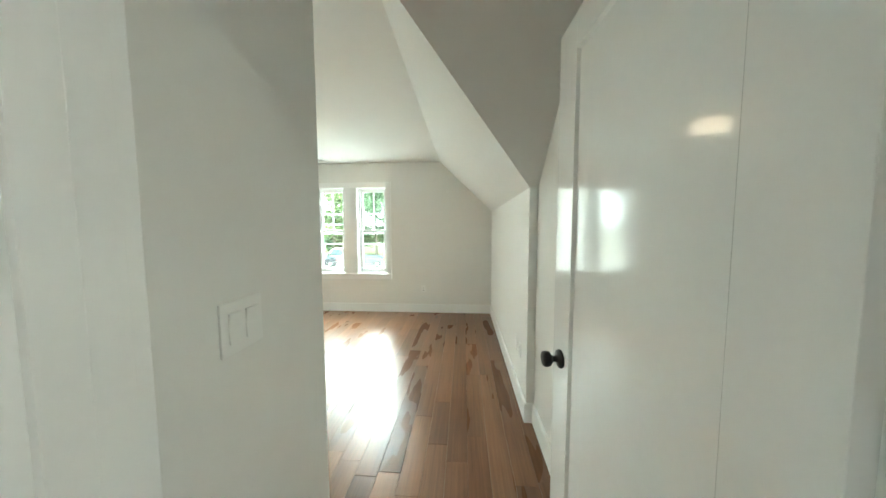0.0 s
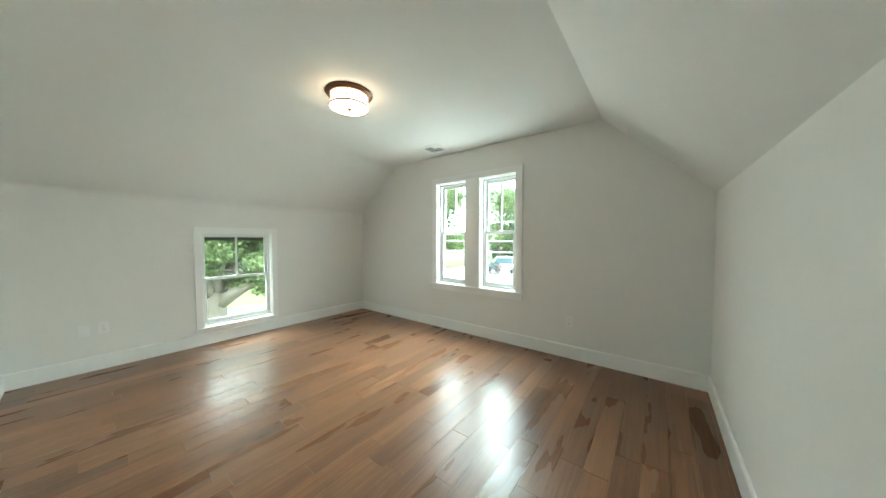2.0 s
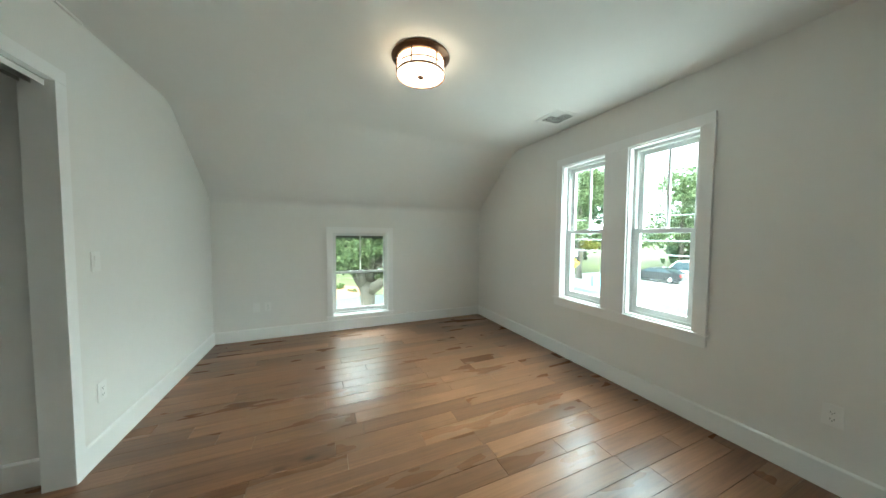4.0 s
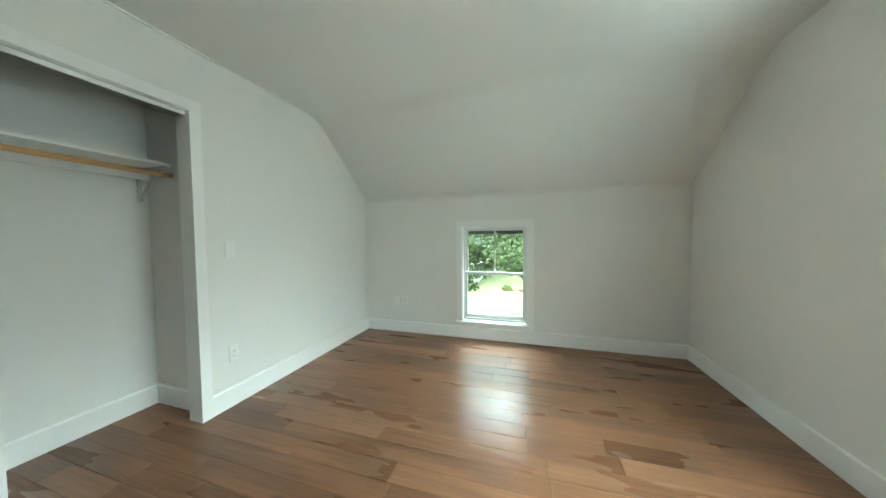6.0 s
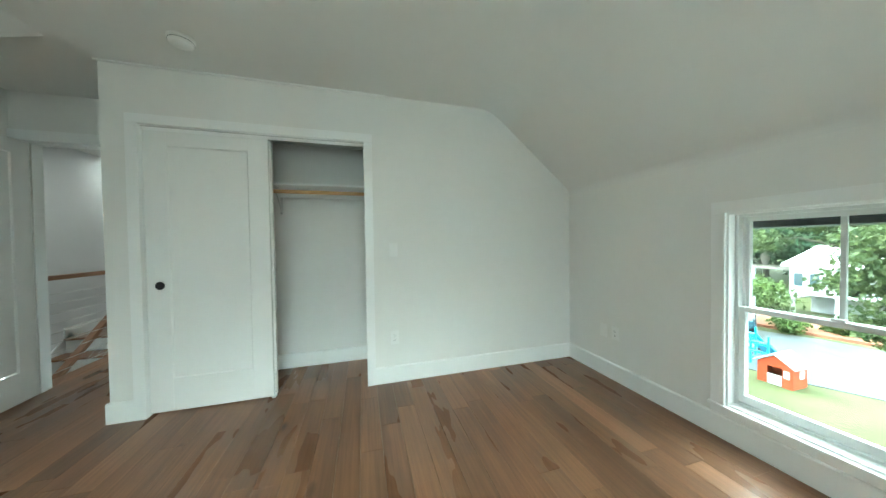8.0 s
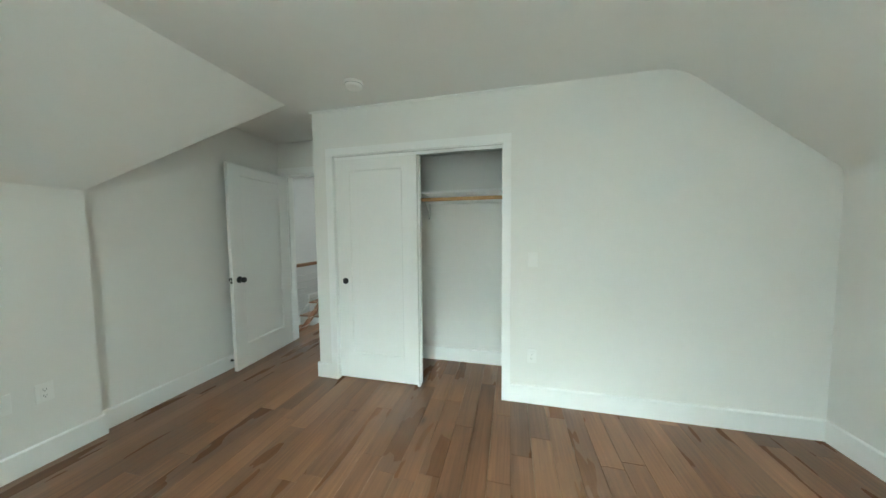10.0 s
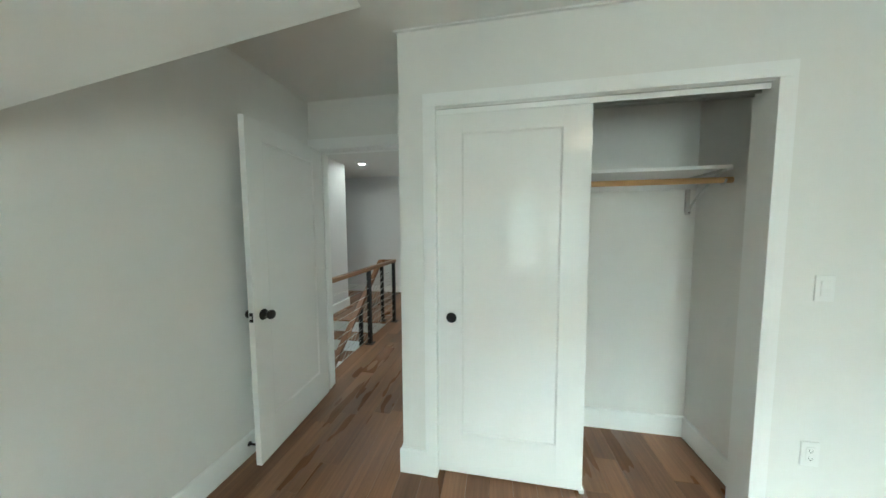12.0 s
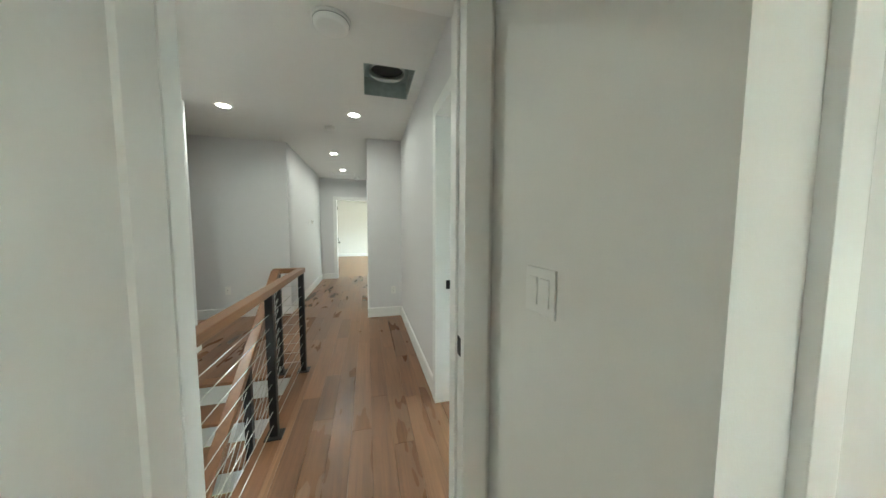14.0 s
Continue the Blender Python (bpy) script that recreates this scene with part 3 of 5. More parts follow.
KNOB = [(0, 0), (0.032, 0), (0.033, 0.004), (0.030, 0.010), (0.014, 0.013), (0.011, 0.018), (0.011, 0.030), (0.016, 0.034), (0.025, 0.040), (0.0275, 0.048), (0.0275, 0.058), (0.024, 0.064), (0.012, 0.067), (0, 0.067)]


def hinged_door(name, hinge, angle, w, label, knob_z=0.91, flip=1, hinges=(0.2, 1.02, 1.84)):
    """A leaf that turns about `hinge`; its width runs along the local x, turned by `angle` degrees."""
    th = thing(name, Matrix.Translation((*hinge, 0.0)) @ pose(0, 0, 0, 0, 0, angle), label, "door", kind="structure")
    t = 0.035
    inside("leaf", boxesless(w, t), DOORPAINT, th)
    for side in (0, 1):
        m = pose(w - 0.07, t if side else 0, knob_z, -90 if side else 90, 0, 0)
        inside("door_knob", lathe(KNOB, 28, None, m), BLACK, th, "black round door knob")
    inside("latch_plate", boxes((w - 0.0005, w + 0.002, 0.006, t - 0.006, knob_z - 0.028, knob_z + 0.028), bevel=0.0008), BLACK, th, "black latch plate")
    inside("latch", boxes((w + 0.002, w + 0.011, 0.012, t - 0.012, knob_z - 0.009, knob_z + 0.009), bevel=0.002), STEEL, th, "steel latch bolt")
    for z in hinges:
        b = tube(bmesh.new(), (-0.004, t + 0.004 if flip > 0 else -0.004, z - 0.045), (-0.004, t + 0.004 if flip > 0 else -0.004, z + 0.045), 0.007)
        inside("hinge", b, BLACK, th, "black hinge")
    return th


def boxesless(w, t, h=2.033):
    bm = shaker(bmesh.new(), w, h, t)
    bmesh.ops.translate(bm, vec=(0, 0, 0.012), verts=bm.verts)
    return bm


# the hall door stands open past a right angle, almost against the alcove wall
hinged_door("door_1", (0.903, -0.650), 93.5, 0.772, "white one-panel door, open, with black round knobs", flip=-1)
hinged_door("door_2", (1.138, HEND - 0.125), -84, 0.76, "white one-panel bedroom door, open, with black hinges", flip=-1)
bm = boxes((DOOR[0] + 0.0, DOOR[0] + 0.002, DOORY - 0.043, DOORY - 0.012, 0.88, 0.945), bevel=0.0006)
box(bm, DOOR[0] - 0.0, DOOR[0] + 0.0024, DOORY - 0.036, DOORY - 0.02, 0.90, 0.925)
tagged(part("strike_plate", bm, BLACK), "black metal strike plate let into the door jamb", "strike plate")
tagged(part("strike_plate", boxes((HX - 0.098, HX - 0.063, SIDE[0], SIDE[0] + 0.002, 0.87, 0.935), bevel=0.0006), BLACK), "black metal strike plate on the side door jamb", "strike plate")

# sliding closet doors, both pushed to one side
LEAF_W = CL1 - (-0.995)


def sliding_door(y, x0, label):
    th = thing("closet_door", (x0, y, 0), label, "door", group="sliding closet doors")
    bm = shaker(bmesh.new(), LEAF_W, 2.01, 0.033, stile=0.135, top=0.105, bottom=0.235)
    bmesh.ops.translate(bm, vec=(0, 0, 0.012), verts=bm.verts)
    inside("leaf", bm, DOORPAINT, th)
    cup = [(0, 0.0006), (0.020, 0.0008), (0.0235, 0.0016), (0.0255, 0.0028), (0.028, 0.0022), (0.029, -0.0005)]
    inside("finger_pull", lathe(cup, 32, None, pose(LEAF_W - 0.075, 0.033, 0.92, -90, 0, 0)), BLACK, th, "black round recessed finger pull")
    return th


sliding_door(-0.073, -0.996, "white one-panel sliding closet door with black finger pull")
sliding_door(-0.112, -1.010, "white one-panel sliding closet door behind the other")
tr = thing("closet_track", (-0.97, -0.06, CLH), "grey metal double sliding track under the closet head", "door track")
for y in (-0.034, -0.0765, -0.113):
    part("rail", boxes((CL0, CL1, y - 0.002, y + 0.002, CLH - 0.030, CLH + 0.0)), STEEL if y < -0.05 else TRIM, tr)
part("rail_top", boxes((CL0, CL1, -0.116, -0.030, CLH - 0.006, CLH - 0.001)), STEEL, tr)
tagged(part("floor_guide", boxes((-1.008, -0.983, -0.085, -0.034, 0.0, 0.02), bevel=0.003), PLASTIC), "small white plastic floor guide under the sliding door", "door guide")

# closet shelf, rod and brackets
sh = thing("closet_shelf", (-0.96, -0.44, 1.73), "white painted closet shelf with a rounded front corner", "shelf")
bm = bmesh.new()
poly = [(-1.797, -0.604), (-0.118, -0.604), (-0.118, -0.30), (-1.757, -0.30)] + [(-1.757 - 0.04 * math.sin(a), -0.34 + 0.04 * math.cos(a)) for a in [i * math.pi / 12 for i in range(1, 7)]]
prism(bm, poly, 1.728, 1.746, "z")
part("board", bm, TRIM, sh)
part("cleat", boxes((-1.797, -0.118, -0.604, -0.586, 1.655, 1.7275), bevel=0.002), TRIM, sh)
tagged(part("closet_rod", tube(bmesh.new(), (-1.785, -0.315, 1.668), (-0.13, -0.315, 1.668), 0.0165, 20), PINE), "natural pine closet rod below the shelf", "closet rod")


# white enamel turned grey: the brackets' shading is put into the colour
BRACKET = material("shaded_white_enamel", (0.58, 0.58, 0.56), 0.4, vary=0.03)


def bracket(x):
    th = thing("shelf_bracket", (x, -0.6, 1.5), "white enamelled shelf and rod bracket, shading put into its grey", "bracket", group="closet brackets")
    part("upright", boxes((x - 0.012, x + 0.012, -0.6045, -0.5875, 1.515, 1.727), bevel=0.004), BRACKET, th)
    part("arm", boxes((x - 0.010, x + 0.010, -0.5870, -0.31, 1.714, 1.7275), bevel=0.002), BRACKET, th)
    part("foot", lathe([(0, -0.010), (0.013, -0.010), (0.014, 0), (0.013, 0.010), (0, 0.010)], 16, None, pose(x, -0.587, 1.508, 0, 90, 0)), BRACKET, th)
    b = bmesh.new()
    pts = [Vector((x, -0.585 + 0.245 * k, 1.510 + 0.205 * k ** 0.75)) for k in [i / 10 for i in range(11)]]
    for p, q in zip(pts, pts[1:]):
        tube(b, p, q, 0.0065, 8)
    part("brace", b, BRACKET, th)
    hook = bmesh.new()
    pts = [Vector((x, -0.315 + 0.020 * math.cos(a), 1.668 + 0.020 * math.sin(a))) for a in [math.radians(150 + 20 * i) for i in range(12)]]
    for p, q in zip(pts, pts[1:]):
        tube(hook, p, q, 0.005, 8)
    part("rod_hook", hook, BRACKET, th)
    part("screw", lathe([(0, 0), (0.004, 0), (0.003, 0.002), (0, 0.0025)], 10, None, pose(x, -0.5735, 1.508, -90, 0, 0)), BLACK_AND_SHADE, th)


for x in (-1.745, -0.95, -0.2):
    bracket(x)

# ---- stair and railing ----
RISE, GOING = 0.19, 0.26
st = thing("staircase", (1.6, STAIRY, 0), "oak-tread staircase with white risers going down", "staircase")
for i in range(9):
    y = STAIRY + GOING * i
    part("riser", boxes((WELL0 + 0.04, WELL1 - 0.018, y - 0.018, y, -RISE * (i + 1), -RISE * i - 0.026)), RISER, st)
    part("tread", boxes((WELL0 + 0.04, WELL1 - 0.018, y + 0.0005, y + GOING + 0.024, -RISE * (i + 1) - 0.026, -RISE * (i + 1)), bevel=0.006), OAK, st)
for nm, x in (("stringer", WELL0 + 0.015), ("stringer", WELL1 - 0.016)):
    b = bmesh.new()
    a, e = STAIRY - 0.1, STAIRY + GOING * 7.2
    sl = RISE / GOING
    prism(b, [(a, 0.07 if x > 1.5 else -0.02), (e, (0.07 if x > 1.5 else -0.02) - sl * (e - a)), (e, -0.3 - sl * (e - a)), (a, -0.3)], x, x + 0.016, "x")
    part(nm, b, TRIM, st, "white painted skirt board")
part("nosing", boxes((WELL0 + 0.001, WELL1 - 0.018, STAIRY - 0.09, STAIRY + 0.025, -0.0255, 0.002), bevel=0.006), OAK, st)
tagged(part("well_fascia", boxes((WELL0, WELL0 + 0.014, STAIRY + 0.026, DOORY - 0.125, -0.42, -0.0265)), TRIM), "white fascia of the floor edge at the stairwell", "fascia", kind="structure")
tagged(part("well_nosing", boxes((WELL0 - 0.105, WELL0 + 0.026, STAIRY + 0.026, DOORY - 0.126, -0.026, 0.003), bevel=0.006), OAK), "oak nosing board along the stairwell edge", "nosing", kind="structure")

PX, RX = 0.972, 1.160
RAILZ = 0.915
rl = thing("stair_railing", (PX, -1.7, 0), "oak handrail on black posts with steel cables", "railing")


def post(x, y, z0, z1):
    p = part("post", boxes((x - 0.022, x + 0.022, y - 0.022, y + 0.022, z0 + 0.007, z1), bevel=0.003), BLACK, rl, "black square steel post")
    part("base_plate", boxes((x - 0.05, x + 0.05, y - 0.05, y + 0.05, z0, z0 + 0.008), bevel=0.002), BLACK, p)
    return p


def rail_piece(a, b, name="handrail"):
    a, b = Vector(a), Vector(b)
    d = b - a
    ang = math.atan2(d.x, d.y)
    tilt = math.atan2(d.z, math.hypot(d.x, d.y))
    m = Matrix.Translation(a) @ Matrix.Rotation(-ang, 4, "Z") @ Matrix.Rotation(tilt, 4, "X")
    bm = boxes((-0.032, 0.032, -0.0, d.length, 0, 0.042), bevel=0.006)
    bmesh.ops.transform(bm, matrix=m, verts=bm.verts)
    return part(name, bm, OAK, rl)


P2Y = -2.543
START = DOORY - 0.127
post(PX, -1.695, 0.003, RAILZ)
post(PX, P2Y, 0.003, RAILZ)
post(RX, P2Y, 0.003, RAILZ)
sl = RISE / GOING
post(RX, -1.83, -RISE * 3, RAILZ - sl * (-1.83 - P2Y) + 0.01)
post(RX, -0.96, -RISE * 6 - 0.05, RAILZ - sl * (-0.96 - P2Y) + 0.01)
rail_piece((PX, P2Y - 0.032, RAILZ), (PX, START, RAILZ))
rail_piece((PX + 0.033, P2Y, RAILZ + 0.001), (RX + 0.032, P2Y, RAILZ + 0.001))
rail_piece((RX, P2Y + 0.033, RAILZ + 0.004), (RX, -0.9, RAILZ - sl * (-0.9 - P2Y - 0.033)))
CABLES = [0.085 + 0.088 * i for i in range(9)]
for z in CABLES:
    part("cable", tube(bmesh.new(), (PX, START, z), (PX, P2Y, z), 0.0024, 6), STEEL, rl)
    part("cable", tube(bmesh.new(), (PX, P2Y, z + 0.006), (RX, P2Y, z + 0.006), 0.0024, 6), STEEL, rl)
    part("cable", tube(bmesh.new(), (RX, P2Y, z), (RX, -0.92, z - sl * (-0.92 - P2Y)), 0.0024, 6), STEEL, rl)
    b = bmesh.new()
    tube(b, (RX - 0.0, P2Y + 0.022, z - 0.012), (RX, P2Y + 0.052, z - 0.034), 0.006, 8)
    part("cable_fitting", b, STEEL, rl)

# ---- room fixtures ----


def on_wall(p, normal):
    """A pose at p whose local -y looks out of the wall along the normal, z up."""
    ang = {"+y": 180, "-y": 0, "+x": 90, "-x": -90}[normal]
    return Matrix.Translation(p) @ pose(0, 0, 0, 0, 0, ang)


def wall_plate(p, normal, kind, label, gang=1):
    names = {"outlet": "wall_outlet", "switch": "light_switch", "blank": "blank_plate"}
    th = thing(names[kind], on_wall(p, normal), label, {"outlet": "outlet", "switch": "light switch", "blank": "wall plate"}[kind])
    w = 0.035 + 0.023 * (gang - 1)
    inside("cover_plate", boxes((-w, w, -0.006, 0.0005, -0.057, 0.057), bevel=0.0025), PLASTIC, th)
    for g in range(gang):
        cx = (g - (gang - 1) / 2) * 0.046
        if kind == "switch":
            bm = bmesh.new()
            prism(bm, [(-0.006, -0.033), (-0.0095, -0.033), (-0.0075, 0.0), (-0.0115, 0.033), (-0.006, 0.033)], cx - 0.0165, cx + 0.0165, "x")
            inside("rocker", bm, PLASTIC, th)
        elif kind == "outlet":
            inside("face", boxes((cx - 0.0165, cx + 0.0165, -0.0085, -0.0058, -0.034, 0.034), bevel=0.002), PLASTIC, th)
            for s in (-1, 1):
                # socket holes as black blocks, their shade put into the colour
                b = boxes((cx - 0.0075, cx - 0.0055, -0.0088, -0.0082, s * 0.018 - 0.004, s * 0.018 + 0.005), (cx + 0.0055, cx + 0.0075, -0.0088, -0.0082, s * 0.018 - 0.004, s * 0.018 + 0.004),
                          (cx - 0.002, cx + 0.002, -0.0088, -0.0082, s * 0.018 - 0.011, s * 0.018 - 0.007))
                inside("socket", b, BLACK_AND_SHADE, th)
    return th


wall_plate((-1.943, CW, 1.145), "+y", "switch", "white single rocker light switch on the closet wall")
wall_plate((-1.943, CW, 0.385), "+y", "outlet", "white double power outlet low on the closet wall")
wall_plate((LEFT, 0.422, 0.40), "+x", "blank", "white blank cover plate low on the wall")
wall_plate((LEFT, 0.541, 0.405), "+x", "outlet", "white data outlet low on the wall")
wall_plate((-0.184, FAR, 0.394), "-y", "outlet", "white double power outlet below the far wall's windows")
wall_plate((RIGHT, 1.23, 0.43), "-x", "outlet", "white double power outlet on the knee wall")
wall_plate((RIGHT, 1.38, 0.43), "-x", "blank", "white cover plate on the knee wall")
wall_plate((KX, -0.375, 1.165), "+x", "switch", "white double rocker light switch beside the hall door", 2)
wall_plate((0.02, HBLOCK, 0.394), "+y", "outlet", "white power outlet low on the hall wall")
wall_plate((1.53, -5.25, 0.40), "-x", "outlet", "white power outlet low on the passage wall")
wall_plate((2.36, -4.50, 0.40), "+y", "outlet", "white power outlet low on the landing wall")

th = thing("thermostat", on_wall((1.53, -6.35, 1.45), "-x"), "small white thermostat on the passage wall", "thermostat")
inside("case", boxes((-0.05, 0.05, -0.022, 0.0005, -0.04, 0.04), bevel=0.005), PLASTIC, th)
inside("display", boxes((-0.03, 0.02, -0.0235, -0.0215, -0.012, 0.022)), material("grey_display", (0.25, 0.28, 0.26), 0.2), th, "grey display")
wall_plate((1.53, -6.05, 1.45), "-x", "switch", "white rocker light switch on the passage wall")

# ceiling light
LX, LY = -1.455, 1.783
cl = thing("ceiling_light", (LX, LY, H), "round bronze flush ceiling light with white glass, lit", "ceiling light")
at = Matrix.Translation((LX, LY, H))
part("pan", lathe([(0, 0.0), (0.182, 0.0), (0.186, -0.007), (0.180, -0.015), (0.170, -0.018), (0.164, -0.028), (0.152, -0.031), (0, -0.029)], 48, None, at), BRONZE, cl, "bronze ceiling pan")
part("shade", lathe([(0.145, -0.028), (0.148, -0.050), (0.148, -0.110), (0.144, -0.117), (0.110, -0.120), (0, -0.123)], 48, None, at), LAMPGLASS, cl, "white glass drum, glowing", smooth=40)
for z0, z1, r in ((-0.072, -0.081, 0.154), (-0.106, -0.121, 0.157)):
    part("band", lathe([(r - 0.004, z0), (r, z0), (r, z1), (r - 0.004, z1), (r - 0.004, z0)], 48, None, at), LIT_COPPER, cl)
for k in range(6):
    a = k * math.tau / 6 + 0.35
    p = Vector((LX + 0.152 * math.cos(a), LY + 0.152 * math.sin(a), 0))
    b = bmesh.new()
    tube(b, (p.x, p.y, H - 0.028), (p.x, p.y, H - 0.112), 0.0055, 8)
    lathe([(0, -0.008), (0.007, 0), (0, 0.008)], 10, b, Matrix.Translation((p.x, p.y, H - 0.0765)))
    part("bar", b, LIT_COPPER, cl)
part("finial", lathe([(0, -0.121), (0.020, -0.1215), (0.023, -0.126), (0.016, -0.130), (0.011, -0.131), (0.012, -0.136), (0.007, -0.140), (0, -0.141)], 24, None, at), LIT_COPPER, cl, "copper-coloured finial, glow of the glass put into its tone")

# ceiling register
VX, VY = -1.797, 3.285
vt = thing("ceiling_vent", (VX, VY, H), "white square ceiling air register with angled louvres", "vent")
w, i = 0.145, 0.10
part("frame", boxes((VX - w, VX - i, VY - w, VY + w, H - 0.005, H), (VX + i, VX + w, VY - w, VY + w, H - 0.005, H),
                    (VX - i, VX + i, VY - w, VY - i, H - 0.005, H), (VX - i, VX + i, VY + i, VY + w, H - 0.005, H), bevel=0.0015), PLASTIC, vt)
# black sheet in place of the duct's shade between the louvres
part("backing", boxes((VX - i, VX + i, VY - i, VY + i, H - 0.0015, H)), BLACK_AND_SHADE, vt, "black sheet for the shade in the duct opening")
for k in range(6):
    o = 0.012 + 0.019 * k
    bm = bmesh.new()
    # L-shaped louvres that throw the air two ways
    for (x0, x1, y0, y1) in ((VX - i + o, VX - i + o + 0.0045, VY - i, VY + i - o), (VX - i + o + 0.0045, VX + i, VY + i - o - 0.0045, VY + i - o)):
        box(bm, x0, x1, y0, y1, H - 0.0050, H - 0.0025)
    part("slat", bm, PLASTIC, vt)
part("blank_plate", boxes((VX - i + 0.119, VX + i, VY - i, VY + i - 0.119, H - 0.0048, H - 0.002)), PLASTIC, vt)


def detector(x, y, z, r, label, h=0.04):
    th = thing("smoke_detector", (x, y, z), label, "smoke detector")
    m = Matrix.Translation((x, y, z))
    part("base", lathe([(0, 0), (r, 0), (r, -0.012), (r * 0.97, -0.014), (0, -0.014)], 36, None, m), PLASTIC, th)
    part("cap", lathe([(0, -0.013), (r * 0.93, -0.013), (r * 0.93, -0.02), (r * 0.86, -h * 0.85), (r * 0.72, -h), (0, -h - 0.001)], 36, None, m), PLASTIC, th)
    # solid black ring that stands for the slot's shade
    part("slot_shade_ring", lathe([(r * 0.90, -0.0195), (r * 0.938, -0.0195), (r * 0.938, -0.0215), (r * 0.90, -0.0215)], 36, None, m), BLACK_AND_SHADE, th, "black ring for the shade in the air slot")
    return th


detector(-0.66, 0.35, H, 0.067, "round white smoke detector on the ceiling")
detector(0.58, -1.72, HALLH, 0.115, "large round white detector on the hall ceiling", 0.05)
detector(0.815, -3.65, HALLH, 0.06, "small round white detector on the hall ceiling")
detector(0.62, -7.25, HALLH, 0.06, "small round white detector on the passage ceiling")

# recessed hall lights
for k, (x, y) in enumerate(((1.811, -3.299), (0.512, -3.189), (0.92, -5.0), (0.885, -6.38), (1.75, -1.57))):
    th = thing("recessed_light", (x, y, HALLH), "round white recessed ceiling light, lit", "recessed light", group="recessed lights in the hall")
    m = Matrix.Translation((x, y, HALLH))
    part("trim_ring", lathe([(0.058, 0.0), (0.058, -0.004), (0.064, -0.006), (0.078, -0.004), (0.080, 0.0)], 32, None, m), PLASTIC, th)
    part("lens", lathe([(0, -0.002), (0.058, -0.002)], 32, None, m), CANGLOW, th, "glowing white lens")
    lamp = bpy.data.lights.new("can_lamp", "AREA")
    lamp.shape, lamp.size, lamp.energy, lamp.color, lamp.spread = "DISK", 0.11, 0.22 if k < 4 else 0.55, (1.0, 0.93, 0.86), radians(165)
    ob = new("can_lamp", lamp)
    ob.matrix_world = Matrix.Translation((x, y, HALLH - 0.008))

# open duct box in the hall ceiling
x0, x1, y0, y1 = DUCT
db = thing("ceiling_duct", ((x0 + x1) / 2, (y0 + y1) / 2, HALLH), "open galvanised duct box in the hall ceiling, without its grille", "duct")
t = 0.004
part("box_side", boxes((x0, x0 + t, y0, y1, HALLH, HALLH + 0.16)), GALV, db)
part("box_side", boxes((x1 - t, x1, y0, y1, HALLH, HALLH + 0.16)), GALV, db)
part("box_side", boxes((x0 + t, x1 - t, y0, y0 + t, HALLH, HALLH + 0.16)), GALV, db)
part("box_side", boxes((x0 + t, x1 - t, y1 - t, y1, HALLH, HALLH + 0.16)), GALV, db)
part("box_top", boxes((x0, x1, y0, y1, HALLH + 0.16, HALLH + 0.164)), GALV, db)
part("seam", boxes((x0 + t, x1 - t, y0 + t, y0 + t + 0.006, HALLH + 0.138, HALLH + 0.150)), GALV, db)
part("collar", lathe([(0.15, 0), (0.15, -0.05), (0.156, -0.05), (0.156, 0)], 36, None, Matrix.Translation(((x0 + x1) / 2, (y0 + y1) / 2 - 0.06, HALLH + 0.16))), STEEL, db)
# flat black disc that stands for the shade up the duct
part("mouth_shade_disc", lathe([(0, 0), (0.149, 0)], 36, None, Matrix.Translation(((x0 + x1) / 2, (y0 + y1) / 2 - 0.06, HALLH + 0.157))), BLACK_AND_SHADE, db, "black disc for the shade in the duct mouth")

# return grille in the passage ceiling
GX, GY = 0.90, -6.80
gr = thing("return_grille", (GX, GY, HALLH), "white slotted return air grille in the passage ceiling", "vent")
part("frame", boxes((GX - 0.26, GX + 0.26, GY - 0.15, GY - 0.125, HALLH - 0.006, HALLH), (GX - 0.26, GX + 0.26, GY + 0.125, GY + 0.15, HALLH - 0.006, HALLH),
                    (GX - 0.26, GX - 0.235, GY - 0.125, GY + 0.125, HALLH - 0.006, HALLH), (GX + 0.235, GX + 0.26, GY - 0.125, GY + 0.125, HALLH - 0.006, HALLH)), PLASTIC, gr)
# black sheet in place of the shade behind the slats
part("backing", boxes((GX - 0.235, GX + 0.235, GY - 0.125, GY + 0.125, HALLH - 0.0015, HALLH)), BLACK_AND_SHADE, gr)
for k in range(9):
    y = GY - 0.112 + 0.028 * k
    part("slat", boxes((GX - 0.235, GX + 0.235, y - 0.007, y + 0.007, HALLH - 0.006, HALLH - 0.002)), PLASTIC, gr)

# door stop on the alcove baseboard
ds = thing("door_stop", (ALC - BASE_T, 0.06, 0.075), "black door stop on the baseboard behind the door", "door stop")
part("rod", lathe([(0, 0), (0.014, 0), (0.014, 0.004), (0.006, 0.007), (0.006, 0.06), (0, 0.06)], 16, None, pose(ALC - BASE_T, 0.06, 0.085, 0, -90, 0)), BLACK, ds)
part("tip", lathe([(0, 0.058), (0.011, 0.058), (0.012, 0.068), (0.009, 0.074), (0, 0.075)], 16, None, pose(ALC - BASE_T, 0.06, 0.085, 0, -90, 0)), BLACK, ds, "black rubber tip")

# ---- outdoors ----
GZ = -3.1
GRASS = material("grass", (0.078, 0.084, 0.038), 0.9, bump=0.8, scale=18, vary=0.35, spec=0.1)
ASPHALT = material("wet_asphalt", (0.055, 0.058, 0.06), 0.38, bump=0.3, scale=60, vary=0.2)
CONCRETE = material("pale_concrete", (0.30, 0.30, 0.285), 0.6, bump=0.2, scale=40, vary=0.12)
